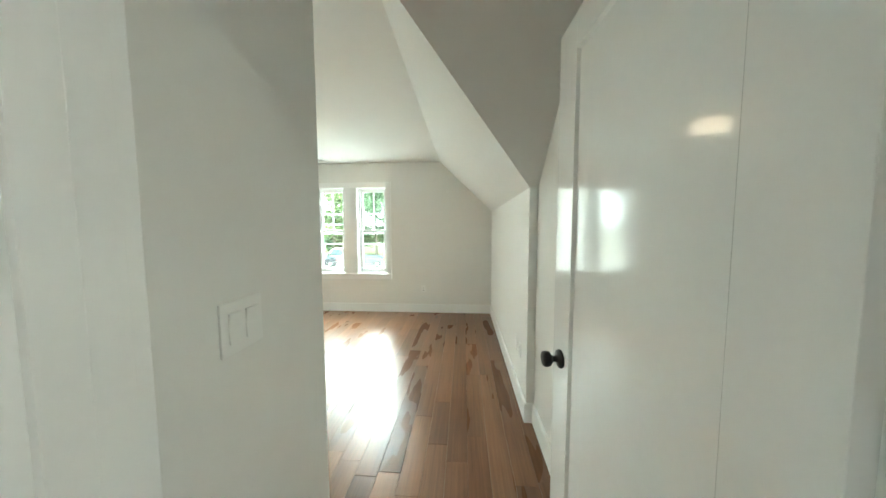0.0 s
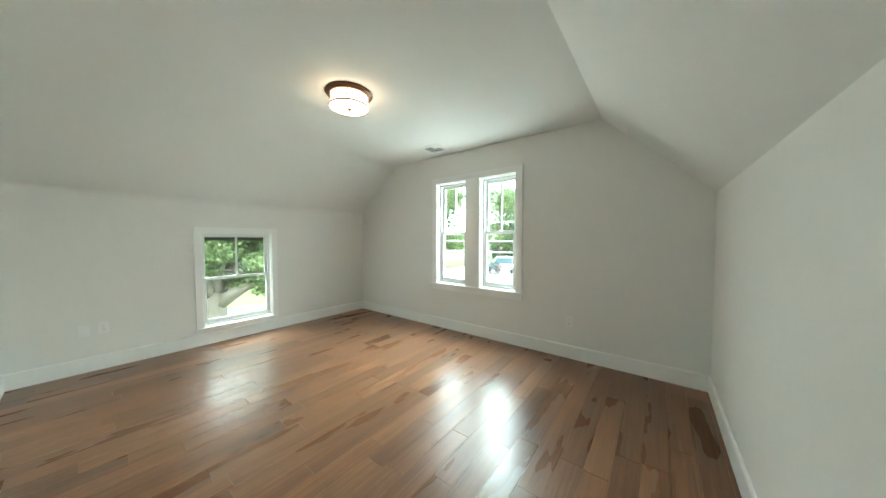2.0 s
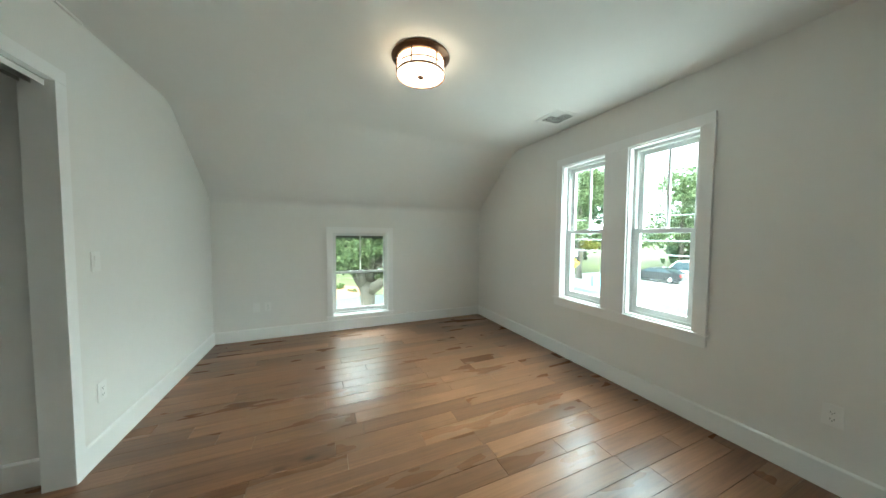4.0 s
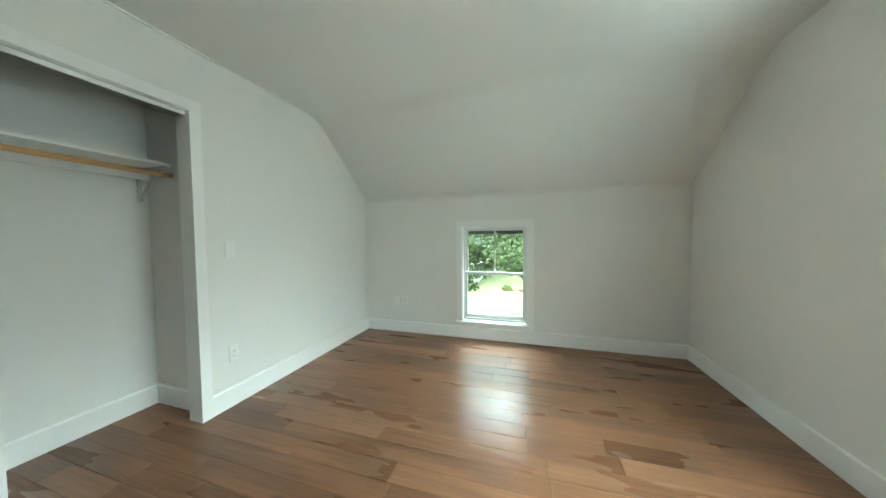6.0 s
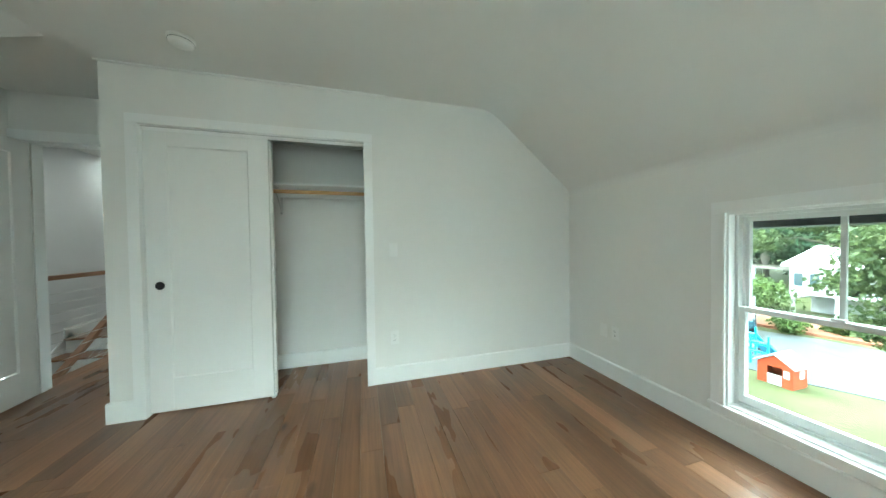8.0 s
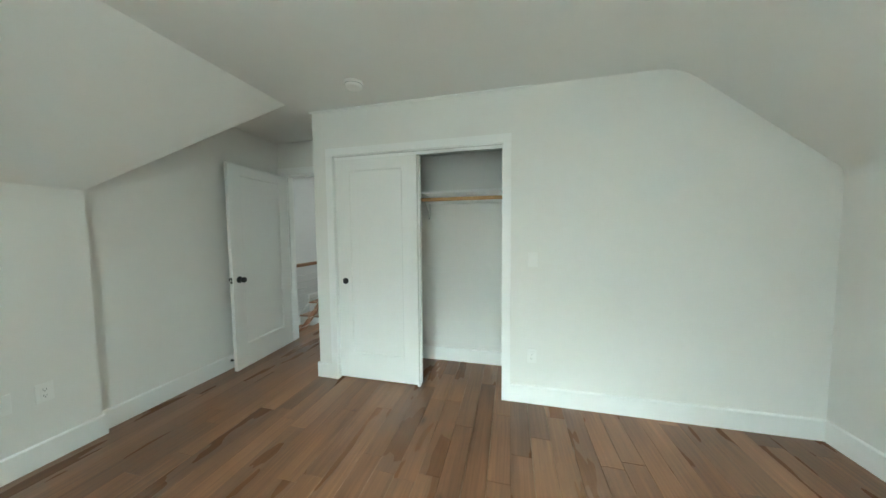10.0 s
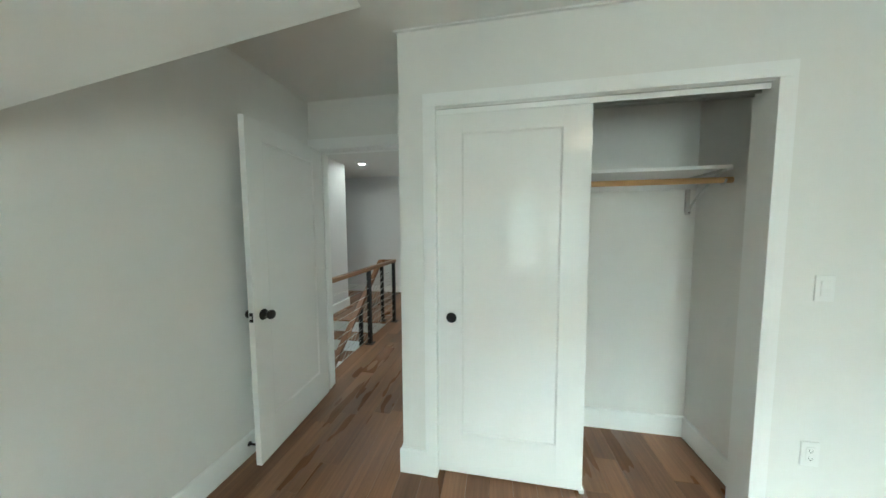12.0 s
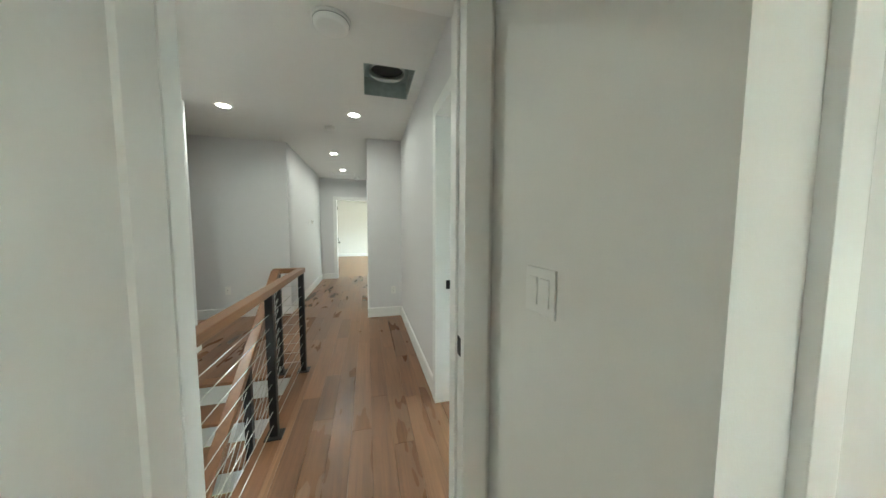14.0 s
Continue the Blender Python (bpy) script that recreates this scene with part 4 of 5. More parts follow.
LINE_Y = material("yellow_road_paint", (0.60, 0.36, 0.03), 0.6, vary=0.1)
LINE_W = material("white_road_paint", (0.70, 0.70, 0.68), 0.6, vary=0.1)
BARK = material("maple_bark", (0.105, 0.090, 0.070), 0.9, bump=0.9, scale=22, vary=0.35, stretch=(1, 1, 0.3))
SIDING = material("white_siding", (0.55, 0.56, 0.56), 0.55, vary=0.03)
ROOFING = material("pale_shingles", (0.30, 0.31, 0.32), 0.8, bump=0.4, scale=20, vary=0.2)
DARKGLASS = material("dark_window_glass", (0.05, 0.07, 0.08), 0.08, vary=0.2)
MULCH = material("red_mulch", (0.22, 0.085, 0.045), 0.95, bump=1.0, scale=25, vary=0.4)
REDTOY = material("red_orange_plastic", (0.42, 0.065, 0.025), 0.45, vary=0.06)
BLUETOY = material("blue_plastic", (0.07, 0.42, 0.62), 0.4, vary=0.06)
CARBLACK = material("black_car_paint", (0.012, 0.013, 0.015), 0.18, coat=1.0, vary=0.1)
CARWHITE = material("white_car_paint", (0.72, 0.74, 0.75), 0.2, coat=1.0, vary=0.02)
RUBBER = material("tyre_rubber", (0.015, 0.015, 0.015), 0.85, vary=0.1)
TAIL = material("red_lamp_lens", (0.5, 0.02, 0.015), 0.2, vary=0.05)
POOLWATER = material("pool_water", (0.06, 0.42, 0.52), 0.08, vary=0.08)
SIGNYELLOW = material("yellow_sign", (0.75, 0.38, 0.01), 0.4, vary=0.03)


def leaf_material(name, base, alt):
    m = bpy.data.materials.new(name)
    m.use_nodes = True
    t = m.node_tree
    p = t.nodes["Principled BSDF"]
    p.inputs["Roughness"].default_value = 0.5
    p.inputs["Specular IOR Level"].default_value = 0.25
    geo = t.nodes.new("ShaderNodeNewGeometry")
    mix = t.nodes.new("ShaderNodeMix")
    mix.data_type = "RGBA"
    mix.inputs[6].default_value = (*base, 1)
    mix.inputs[7].default_value = (*alt, 1)
    t.links.new(geo.outputs["Random Per Island"], mix.inputs[0])
    t.links.new(mix.outputs[2], p.inputs["Base Color"])
    tr = t.nodes.new("ShaderNodeBsdfTranslucent")
    t.links.new(mix.outputs[2], tr.inputs["Color"])
    sh = t.nodes.new("ShaderNodeMixShader")
    sh.inputs[0].default_value = 0.4
    t.links.new(p.outputs[0], sh.inputs[1])
    t.links.new(tr.outputs[0], sh.inputs[2])
    t.links.new(sh.outputs[0], t.nodes["Material Output"].inputs["Surface"])
    return m


LEAF = leaf_material("maple_leaf", (0.055, 0.085, 0.034), (0.145, 0.180, 0.070))
LEAF_FAR = leaf_material("woodland_leaf", (0.030, 0.058, 0.030), (0.070, 0.105, 0.048))
LEAF_YEL = leaf_material("yellowing_leaf", (0.20, 0.15, 0.02), (0.08, 0.11, 0.025))
LEAF_BUSH = leaf_material("shrub_leaf", (0.055, 0.09, 0.022), (0.11, 0.15, 0.04))


def leaves(name, clumps, count, size, mat, parent, seed, flat=0.55):
    """A crown of many small folded leaves, strewn in clumps (x, y, z, radius), denser at their rims."""
    r = np.random.RandomState(seed)
    cl = np.array(clumps)
    w = cl[:, 3] ** 2
    idx = r.choice(len(cl), count, p=w / w.sum())
    d = r.normal(size=(count, 3))
    d /= np.linalg.norm(d, axis=1)[:, None]
    # tufts: leaves gather round sub-centres, which leaves gaps between
    tuft = r.normal(size=(max(8, count // 40), 3))
    tuft /= np.linalg.norm(tuft, axis=1)[:, None]
    d = tuft[r.randint(len(tuft), size=count)] + d * 0.33
    d[:, 2] *= flat
    rad = cl[idx, 3] * (0.45 + 0.6 * r.rand(count) ** 0.6)
    c = cl[idx, :3] + d * rad[:, None]
    a = r.normal(size=(count, 3))
    a[:, 2] -= 0.4
    a /= np.linalg.norm(a, axis=1)[:, None]
    b = np.cross(a, r.normal(size=(count, 3)))
    b /= np.linalg.norm(b, axis=1)[:, None]
    n = np.cross(a, b)
    s = size * (0.6 + 0.8 * r.rand(count))[:, None]
    v = np.stack([c - a * s * 0.6, c + b * s * 0.45 + n * s * 0.12, c + a * s * 0.6, c - b * s * 0.45 + n * s * 0.12], 1).reshape(-1, 3)
    i = np.arange(count)[:, None] * 4
    f = np.concatenate([i + [[0, 1, 2]], i + [[0, 2, 3]]], 0)
    me = bpy.data.meshes.new(name)
    me.from_pydata(v.tolist(), [], f.tolist())
    me.materials.append(mat)
    ob = new(name, me)
    if parent is not None:
        ob.parent = parent
        ob.matrix_parent_inverse = parent.matrix_world.inverted()
    return ob


def limb(bm, pts, radii, steps=10):
    """A tapered bent branch through the points."""
    pts = [Vector(p) for p in pts]
    rings = []
    for k, (p, rr) in enumerate(zip(pts, radii)):
        d = (pts[min(k + 1, len(pts) - 1)] - pts[max(k - 1, 0)]).normalized()
        q = d.to_track_quat("Z", "Y")
        rings.append([bm.verts.new(p + q @ Vector((rr * math.cos(s * math.tau / steps), rr * math.sin(s * math.tau / steps), 0))) for s in range(steps)])
    for a, b in zip(rings, rings[1:]):
        for s in range(steps):
            bm.faces.new((a[s], a[(s + 1) % steps], b[(s + 1) % steps], b[s])).smooth = True
    bm.faces.new(rings[-1])
    bm.faces.new(rings[0])


def tree(x, y, height, spread, label, count, size, mat, seed, trunk=0.25, group="", low=0.3, extra=None):
    rnd = random.Random(seed)
    th = thing("tree", (x, y, GZ), label, "tree", group)
    bm = bmesh.new()
    limb(bm, [(x, y, GZ - 0.1), (x + 0.05, y, GZ + height * 0.2), (x - 0.1, y + 0.1, GZ + height * 0.45), (x, y, GZ + height * 0.85)], [trunk * 1.25, trunk, trunk * 0.75, trunk * 0.15])
    cl = []
    for k in range(11):
        a = rnd.uniform(0, math.tau)
        hz = GZ + height * rnd.uniform(low, 0.9)
        rr = spread * rnd.uniform(0.35, 0.8) * (1.15 - 0.5 * (hz - GZ) / height)
        e = (x + rr * math.cos(a), y + rr * math.sin(a), hz)
        limb(bm, [(x, y, hz - height * 0.12), ((x + e[0]) / 2, (y + e[1]) / 2, hz - height * 0.03), e], [trunk * 0.35, trunk * 0.2, trunk * 0.06], 7)
        cl.append((*e, spread * rnd.uniform(0.32, 0.5)))
    cl.append((x, y, GZ + height * 0.85, spread * 0.45))
    part("trunk", bm, BARK, th)
    leaves("crown", cl, count, size, mat, th, seed)
    return th


tagged(part("ground", boxes((-600, 600, -600, 600, GZ - 0.5, GZ)), GRASS), "green mown lawn round the house", "ground", kind="structure")
# curving driveway to the side of the house, and the road in front
bm = bmesh.new()
prism(bm, [(-21.5, -30), (-14.0, -30), (-13.6, -6), (-14.0, -2.8), (-15.3, -0.4), (-16.8, 1.6), (-17.2, 4.5), (-15.5, 9.0), (-14.0, 17.0), (-19.5, 17.0), (-20.5, 9.0), (-20.6, 3.0), (-20.6, -1.0), (-20.2, -4.5), (-19.2, -6.6), (-21.5, -12)], GZ, GZ + 0.02, "z")
tagged(part("driveway", bm, ASPHALT), "wet grey asphalt driveway", "driveway", kind="structure")
tagged(part("road", boxes((-300, 300, 16.6, 22.3, GZ, GZ + 0.025)), ASPHALT), "wet grey asphalt road", "road", kind="structure")
for nm, mat, y in (("road_line", LINE_Y, 19.55), ("road_line", LINE_Y, 19.85), ("road_line", LINE_W, 17.3), ("road_line", LINE_W, 21.9)):
    tagged(part(nm, boxes((-300, 300, y - 0.06, y + 0.06, GZ + 0.025, GZ + 0.029)), mat), "painted road line", "road line", kind="structure")
tagged(part("forecourt", boxes((-12.8, 8.0, 4.6, 16.6, GZ, GZ + 0.03)), CONCRETE), "pale concrete parking area in front of the house", "pavement", kind="structure")
tagged(part("verge_parking", boxes((-24.0, 12.0, 22.3, 40.0, GZ, GZ + 0.022)), CONCRETE), "pale gravel parking area across the road", "pavement", kind="structure")

# the big maple by the low window
tx, ty = -7.5, 2.30
mt = thing("tree", (tx, ty, GZ), "big forked maple with grey bark beside the house", "tree")
bm = bmesh.new()
limb(bm, [(tx, ty, GZ - 0.1), (tx, ty, GZ + 0.5), (tx + 0.03, ty - 0.02, -1.2), (tx, ty, -0.45), (tx, ty, -0.12), (tx, ty, 0.08)], [0.36, 0.27, 0.21, 0.20, 0.24, 0.16], 16)
BOUGHS = [[(0.02, -0.20, 0.30), (0.05, -0.42, 0.85), (-0.1, -0.55, 1.6), (-0.2, -0.7, 2.9)],
          [(0.05, 0.03, 0.45), (0.12, 0.10, 1.15), (0.2, 0.1, 2.6), (0.2, 0.1, 4.4)],
          [(0.36, 0.30, 0.06), (0.50, 0.68, 0.32), (0.55, 1.05, 0.66), (0.62, 1.42, 1.2), (0.7, 2.1, 2.3)],
          [(-0.2, 0.22, 0.35), (-0.55, 0.7, 0.95), (-1.2, 1.5, 1.8), (-1.8, 2.2, 2.9)],
          [(-0.35, -0.4, 0.45), (-0.95, -1.1, 0.75), (-1.55, -1.8, 0.9), (-2.1, -2.5, 1.0)]]
CL = []
for k, ln in enumerate(BOUGHS):
    pts = [(tx, ty, -0.25)] + [(tx + a, ty + b, c) for a, b, c in ln]
    limb(bm, pts, [0.17, 0.125, 0.10, 0.075, 0.05, 0.025][:len(pts)], 12)
    rnd = random.Random(40 + k)
    for p in pts[2:]:
        for q in range(5):
            e = (p[0] + rnd.uniform(-1.3, 0.5), p[1] + rnd.uniform(-1.2, 1.2), p[2] + rnd.uniform(0.0, 1.1))
            limb(bm, [p, ((p[0] + e[0]) / 2, (p[1] + e[1]) / 2, (p[2] + e[2]) / 2 + 0.12), e], [0.03, 0.018, 0.006], 6)
            CL.append((*e, rnd.uniform(0.32, 0.62)))
part("trunk", bm, BARK, mt, "grey-brown furrowed bark")
# drooping outer sprays
CL += [(-9.0, 0.30, 0.60, 0.45), (-9.0, 0.75, 0.75, 0.5), (-8.9, 0.55, 0.20, 0.4), (-9.0, 0.18, -0.12, 0.28), (-9.0, 0.34, -0.28, 0.25), (-9.0, 1.05, 0.42, 0.4), (-9.1, -0.05, 0.45, 0.35),
       (-8.8, 1.3, 0.95, 0.55), (-8.6, 0.6, 1.15, 0.55), (-7.0, 3.15, 0.12, 0.30), (-7.1, 3.0, 0.35, 0.32), (-7.3, 2.75, 0.22, 0.28), (-9.4, 1.9, 0.35, 0.45), (-9.6, 2.6, 0.6, 0.5), (-8.4, 3.6, 0.9, 0.5)]
leaves("crown", CL, 80000, 0.066, LEAF, mt, 5)

# trees across the road and round the plot
tree(-21.3, 26.2, 12.5, 5.0, "tall leafy roadside tree with yellowing leaves", 30000, 0.17, LEAF, 21, 0.32, low=0.3)
leaves("crown", [(-18.6, 24.2, 0.6, 0.8), (-20.5, 23.6, 2.2, 0.7), (-22.5, 23.2, 3.0, 0.7)], 1500, 0.17, LEAF_YEL, bpy.data.objects["tree.001"], 77).name = "yellow_leaves"
for k, (x, y, h, s) in enumerate(((-30, 30, 13, 5.5), (-20.5, 43, 13, 6.5), (-13.5, 43, 12.5, 6), (-6, 42, 11, 5.5), (1, 41, 11, 5), (8, 40, 12, 5.5), (-38, 24, 13, 6), (15, 30, 12, 5))):
    tree(x, y, h, s, "leafy green tree across the road", 16000, 0.21, LEAF if k % 2 else LEAF_FAR, 30 + k, 0.28, "trees across the road", low=0.22)
for k, (x, y, h, s) in enumerate(((-37, -14, 13, 6), (-41, -21, 14, 6.5), (-35, -24, 13, 6), (-45, -11, 14, 6.5), (-47, -2, 14, 6.5), (-42, 6, 13, 6), (-34, 11, 12, 5.5), (-38, 16, 12, 6), (-50, -17, 16, 7))):
    tree(x, y, h, s, "dark green tree at the edge of the wood", 11000, 0.28, LEAF_FAR, 60 + k, 0.3, "trees behind the pool", low=0.12)
for k in range(10):
    a = math.radians(95 + 17 * k)
    tree(62 * math.cos(a), 62 * math.sin(a), 15, 9, "distant dark green woodland tree", 2600, 0.8, LEAF_FAR, 90 + k, 0.35, "far trees", low=0.1)


def shrub(x, y, r, h, label, seed, mat=None, n=1500, size=0.12):
    th = thing("shrub", (x, y, GZ), label, "shrub")
    bm = bmesh.new()
    for k in range(5):
        a = k * 1.3
        limb(bm, [(x, y, GZ), (x + r * 0.3 * math.cos(a), y + r * 0.3 * math.sin(a), GZ + h * 0.4), (x + r * 0.6 * math.cos(a), y + r * 0.6 * math.sin(a), GZ + h * 0.8)], [0.03, 0.02, 0.008], 6)
    part("stems", bm, BARK, th)
    leaves("foliage", [(x, y, GZ + h * 0.45, r), (x + r * 0.3, y + r * 0.2, GZ + h * 0.5, r * 0.8), (x - r * 0.3, y - r * 0.2, GZ + h * 0.5, r * 0.8)], n, size, mat or LEAF_BUSH, th, seed, flat=h / (2 * r))
    return th


shrub(-25.0, -9.0, 1.7, 2.0, "rounded light green shrub beside the pool", 3, None, 3500, 0.14)
shrub(-11.0, -4.2, 1.2, 1.7, "loose green hedge shrub on the lawn", 4, LEAF, 4500, 0.13)
shrub(-15.2, 9.0, 0.9, 1.5, "loose green shrub beside the driveway", 8, LEAF, 5000, 0.13)
shrub(-12.4, -5.3, 1.2, 1.8, "loose green hedge shrub on the lawn", 5, LEAF, 3500, 0.13)
shrub(-20.6, -5.6, 0.7, 0.8, "low green shrub in the flower bed", 6)
shrub(-21.8, -4.4, 0.6, 0.7, "low green shrub in the flower bed", 7)
for k, (x, y, r) in enumerate(((-22.4, 0.6, 0.5), (-22.0, 1.7, 0.35), (-23.0, 2.4, 0.5), (-21.9, 3.2, 0.3))):
    shrub(x, y, r, r * 1.2, "small green shrub in the mulch bed", 10 + k, LEAF_BUSH, 700, 0.09)
bm = lathe([(2.6, 0.0), (2.2, 0.12), (1.2, 0.24), (0, 0.28)], 28, None, Matrix.Translation((-22.9, 1.8, GZ)))
tagged(part("mulch_bed", bm, MULCH), "mounded red-brown mulch bed on the lawn", "flower bed", kind="structure")
bm = bmesh.new()
prism(bm, [(-20.3, -6.8), (-22.5, -8.4), (-23.8, -4.5), (-22.0, -2.6), (-20.9, -3.4)], GZ, GZ + 0.12, "z")
tagged(part("mulch_strip", bm, MULCH), "red-brown mulch strip along the driveway", "flower bed", kind="structure")

# playhouse
px, py = -13.6, -2.75
ph = thing("playhouse", (px, py, GZ), "orange-red plastic playhouse with a white door", "playhouse")
part("wall", boxes((px - 0.55, px + 0.55, py - 0.6, py - 0.54, GZ, GZ + 1.0), (px - 0.55, px + 0.55, py + 0.54, py + 0.6, GZ, GZ + 1.0), (px - 0.55, px - 0.49, py - 0.54, py + 0.54, GZ, GZ + 1.0), (px + 0.49, px + 0.55, py - 0.54, py - 0.25, GZ, GZ + 1.0), (px + 0.49, px + 0.55, py + 0.25, py + 0.54, GZ, GZ + 1.0), (px + 0.49, px + 0.55, py - 0.25, py + 0.25, GZ + 0.85, GZ + 1.0), bevel=0.02), REDTOY, ph)
bm = prism(bmesh.new(), [(py - 0.6, GZ + 1.0), (py + 0.6, GZ + 1.0), (py, GZ + 1.42)], px - 0.55, px + 0.55, "x")
part("gable", bm, REDTOY, ph)
bm = prism(bmesh.new(), [(py - 0.72, GZ + 0.96), (py, GZ + 1.46), (py + 0.72, GZ + 0.96), (py + 0.72, GZ + 1.02), (py, GZ + 1.53), (py - 0.72, GZ + 1.02)], px - 0.66, px + 0.66, "x")
part("roof", bm, material("pale_blue_plastic", (0.45, 0.55, 0.60), 0.5), ph)
part("door", boxes((px + 0.52, px + 0.57, py - 0.24, py + 0.24, GZ + 0.02, GZ + 0.5), bevel=0.015), SIDING, ph, "white half door")
part("window", boxes((px - 0.3, px + 0.05, py + 0.59, py + 0.615, GZ + 0.45, GZ + 0.8), bevel=0.01), SIDING, ph, "white shutter")
part("window", boxes((px + 0.545, px + 0.565, py + 0.3, py + 0.5, GZ + 0.45, GZ + 0.8), bevel=0.008), SIDING, ph, "white shutter")
for ob in ph.children:
    ob.data.transform(Matrix.Translation((px, py, GZ)) @ Matrix.Scale(0.62, 4) @ Matrix.Translation((-px, -py, -GZ)))
# toddler slides
for x, y in ((-15.9, -4.5), (-14.9, -3.7)):
    th = thing("toy_slide", (x, y, GZ), "pale blue plastic toddler slide on the lawn edge", "toy", "plastic slides")
    part("chute", prism(bmesh.new(), [(x - 0.7, GZ + 0.05), (x + 0.2, GZ + 0.8), (x + 0.4, GZ + 0.8), (x + 0.4, GZ + 0.72), (x + 0.2, GZ + 0.72), (x - 0.7, GZ)], y - 0.2, y + 0.2, "y"), BLUETOY, th)
    for s in (-1, 1):
        part("side", boxes((x + 0.3, x + 0.36, y + s * 0.22 - 0.02, y + s * 0.22 + 0.02, GZ, GZ + 1.05), bevel=0.008), BLUETOY, th)
    for z in (0.22, 0.44):
        part("rung", boxes((x + 0.3, x + 0.42, y - 0.2, y + 0.2, GZ + z, GZ + z + 0.05), bevel=0.008), BLUETOY, th)


def car(x, y, ang, mat, label, length=4.4, height=1.45, group=""):
    th = thing("car", Matrix.Translation((x, y, GZ + 0.03)) @ pose(0, 0, 0, 0, 0, ang), label, "car", group)
    h, hl = height, length / 2
    side = [(-hl, 0.35), (-hl + 0.05, 0.75), (-hl + 0.25, 0.92), (-hl + 1.0, 0.98), (-hl + 1.75, h - 0.06), (-hl + 2.2, h), (hl - 1.3, h - 0.02), (hl - 0.45, 1.02), (hl - 0.05, 0.95), (hl, 0.45), (hl - 0.1, 0.25), (-hl + 0.1, 0.22)]
    bm = bmesh.new()
    prism(bm, side, -0.85, 0.85, "y")
    bmesh.ops.bevel(bm, geom=list(bm.edges), offset=0.06, segments=2, affect="EDGES")
    inside("body", bm, mat, th)
    g = [(-hl + 1.15, 1.0), (-hl + 1.82, h - 0.12), (hl - 1.35, h - 0.1), (hl - 0.65, 1.02)]
    inside("side_window", prism(bmesh.new(), g, 0.845, 0.862, "y"), DARKGLASS, th)
    inside("side_window", prism(bmesh.new(), g, -0.862, -0.845, "y"), DARKGLASS, th)
    a, b = Vector((-hl + 1.02, 0, 1.0)), Vector((-hl + 1.74, 0, h - 0.08))
    inside("windscreen", prism(bmesh.new(), [(a.x - 0.02, a.z), (b.x - 0.02, b.z), (b.x + 0.03, b.z), (a.x + 0.03, a.z)], -0.7, 0.7, "y"), DARKGLASS, th)
    a, b = Vector((hl - 0.44, 0, 1.04)), Vector((hl - 1.26, 0, h - 0.06))
    inside("rear_window", prism(bmesh.new(), [(a.x + 0.02, a.z), (b.x + 0.02, b.z), (b.x - 0.03, b.z), (a.x - 0.03, a.z)], -0.65, 0.65, "y"), DARKGLASS, th)
    for s in (-1, 1):
        inside("tail_light", boxes((hl - 0.08, hl + 0.012, s * 0.68 - 0.14, s * 0.68 + 0.14, 0.72, 0.9), bevel=0.01), TAIL, th, "red tail light")
        inside("headlight", boxes((-hl - 0.01, -hl + 0.12, s * 0.62 - 0.16, s * 0.62 + 0.16, 0.62, 0.76), bevel=0.01), STEEL, th, "clear headlight")
        for xx in (-hl + 0.85, hl - 0.85):
            wheel = inside("wheel", lathe([(0.0, -0.1), (0.2, -0.1), (0.30, -0.11), (0.33, -0.08), (0.33, 0.08), (0.30, 0.11), (0.2, 0.1), (0, 0.1)], 24, None, pose(xx, s * 0.79, 0.33, 90, 0, 0)), RUBBER, th)
            inside("rim", lathe([(0, 0.0), (0.19, 0.0), (0.2, -0.01), (0.2, -0.02)], 20, None, pose(xx, s * 0.905, 0.33, -90 * s, 0, 0)), STEEL, wheel)
    return th


car(-19.8, -7.3, 206, CARBLACK, "black parked car in the driveway")
car(-16.9, 32.0, 5, CARBLACK, "black parked sedan across the road", group="parked cars across the road")
car(-11.2, 32.3, 2, CARBLACK, "dark parked sedan across the road", group="parked cars across the road")
car(-16.2, 36.0, 8, CARWHITE, "white parked van across the road", 5.2, 2.0, "parked cars across the road")
car(-8.0, 36.2, 4, CARWHITE, "white parked car across the road", 4.5, 1.55, "parked cars across the road")

# road sign, bins, wires
sx, sy = -20.6, 24.7
sg = thing("road_sign", (sx, sy, GZ), "yellow diamond curve sign on a steel post", "road sign")
part("post", boxes((sx - 0.03, sx + 0.03, sy - 0.02, sy + 0.02, GZ, GZ + 2.9)), STEEL, sg)
d = 0.52
turn = pose(sx, sy, GZ + 1.75, 0, 0, 40)
bm = prism(bmesh.new(), [(-d, 0), (0, -d), (d, 0), (0, d)], -0.05, -0.04, "y")
bmesh.ops.transform(bm, matrix=turn, verts=bm.verts)
part("plate", bm, SIGNYELLOW, sg, "yellow diamond plate")
bm = bmesh.new()
prism(bm, [(-0.2, -0.16), (-0.12, -0.16), (-0.1, 0.0), (0.08, 0.03), (0.08, -0.05), (0.24, 0.07), (0.08, 0.2), (0.08, 0.11), (-0.17, 0.08)], -0.056, -0.0505, "y")
bmesh.ops.transform(bm, matrix=turn, verts=bm.verts)
part("arrow", bm, BLACK_AND_SHADE, sg, "black curved arrow")
bm = boxes((-0.32, 0.32, -0.05, -0.04, 0.66, 1.2))
bmesh.ops.transform(bm, matrix=turn, verts=bm.verts)
part("plate", bm, SIDING, sg, "white rectangular plate")
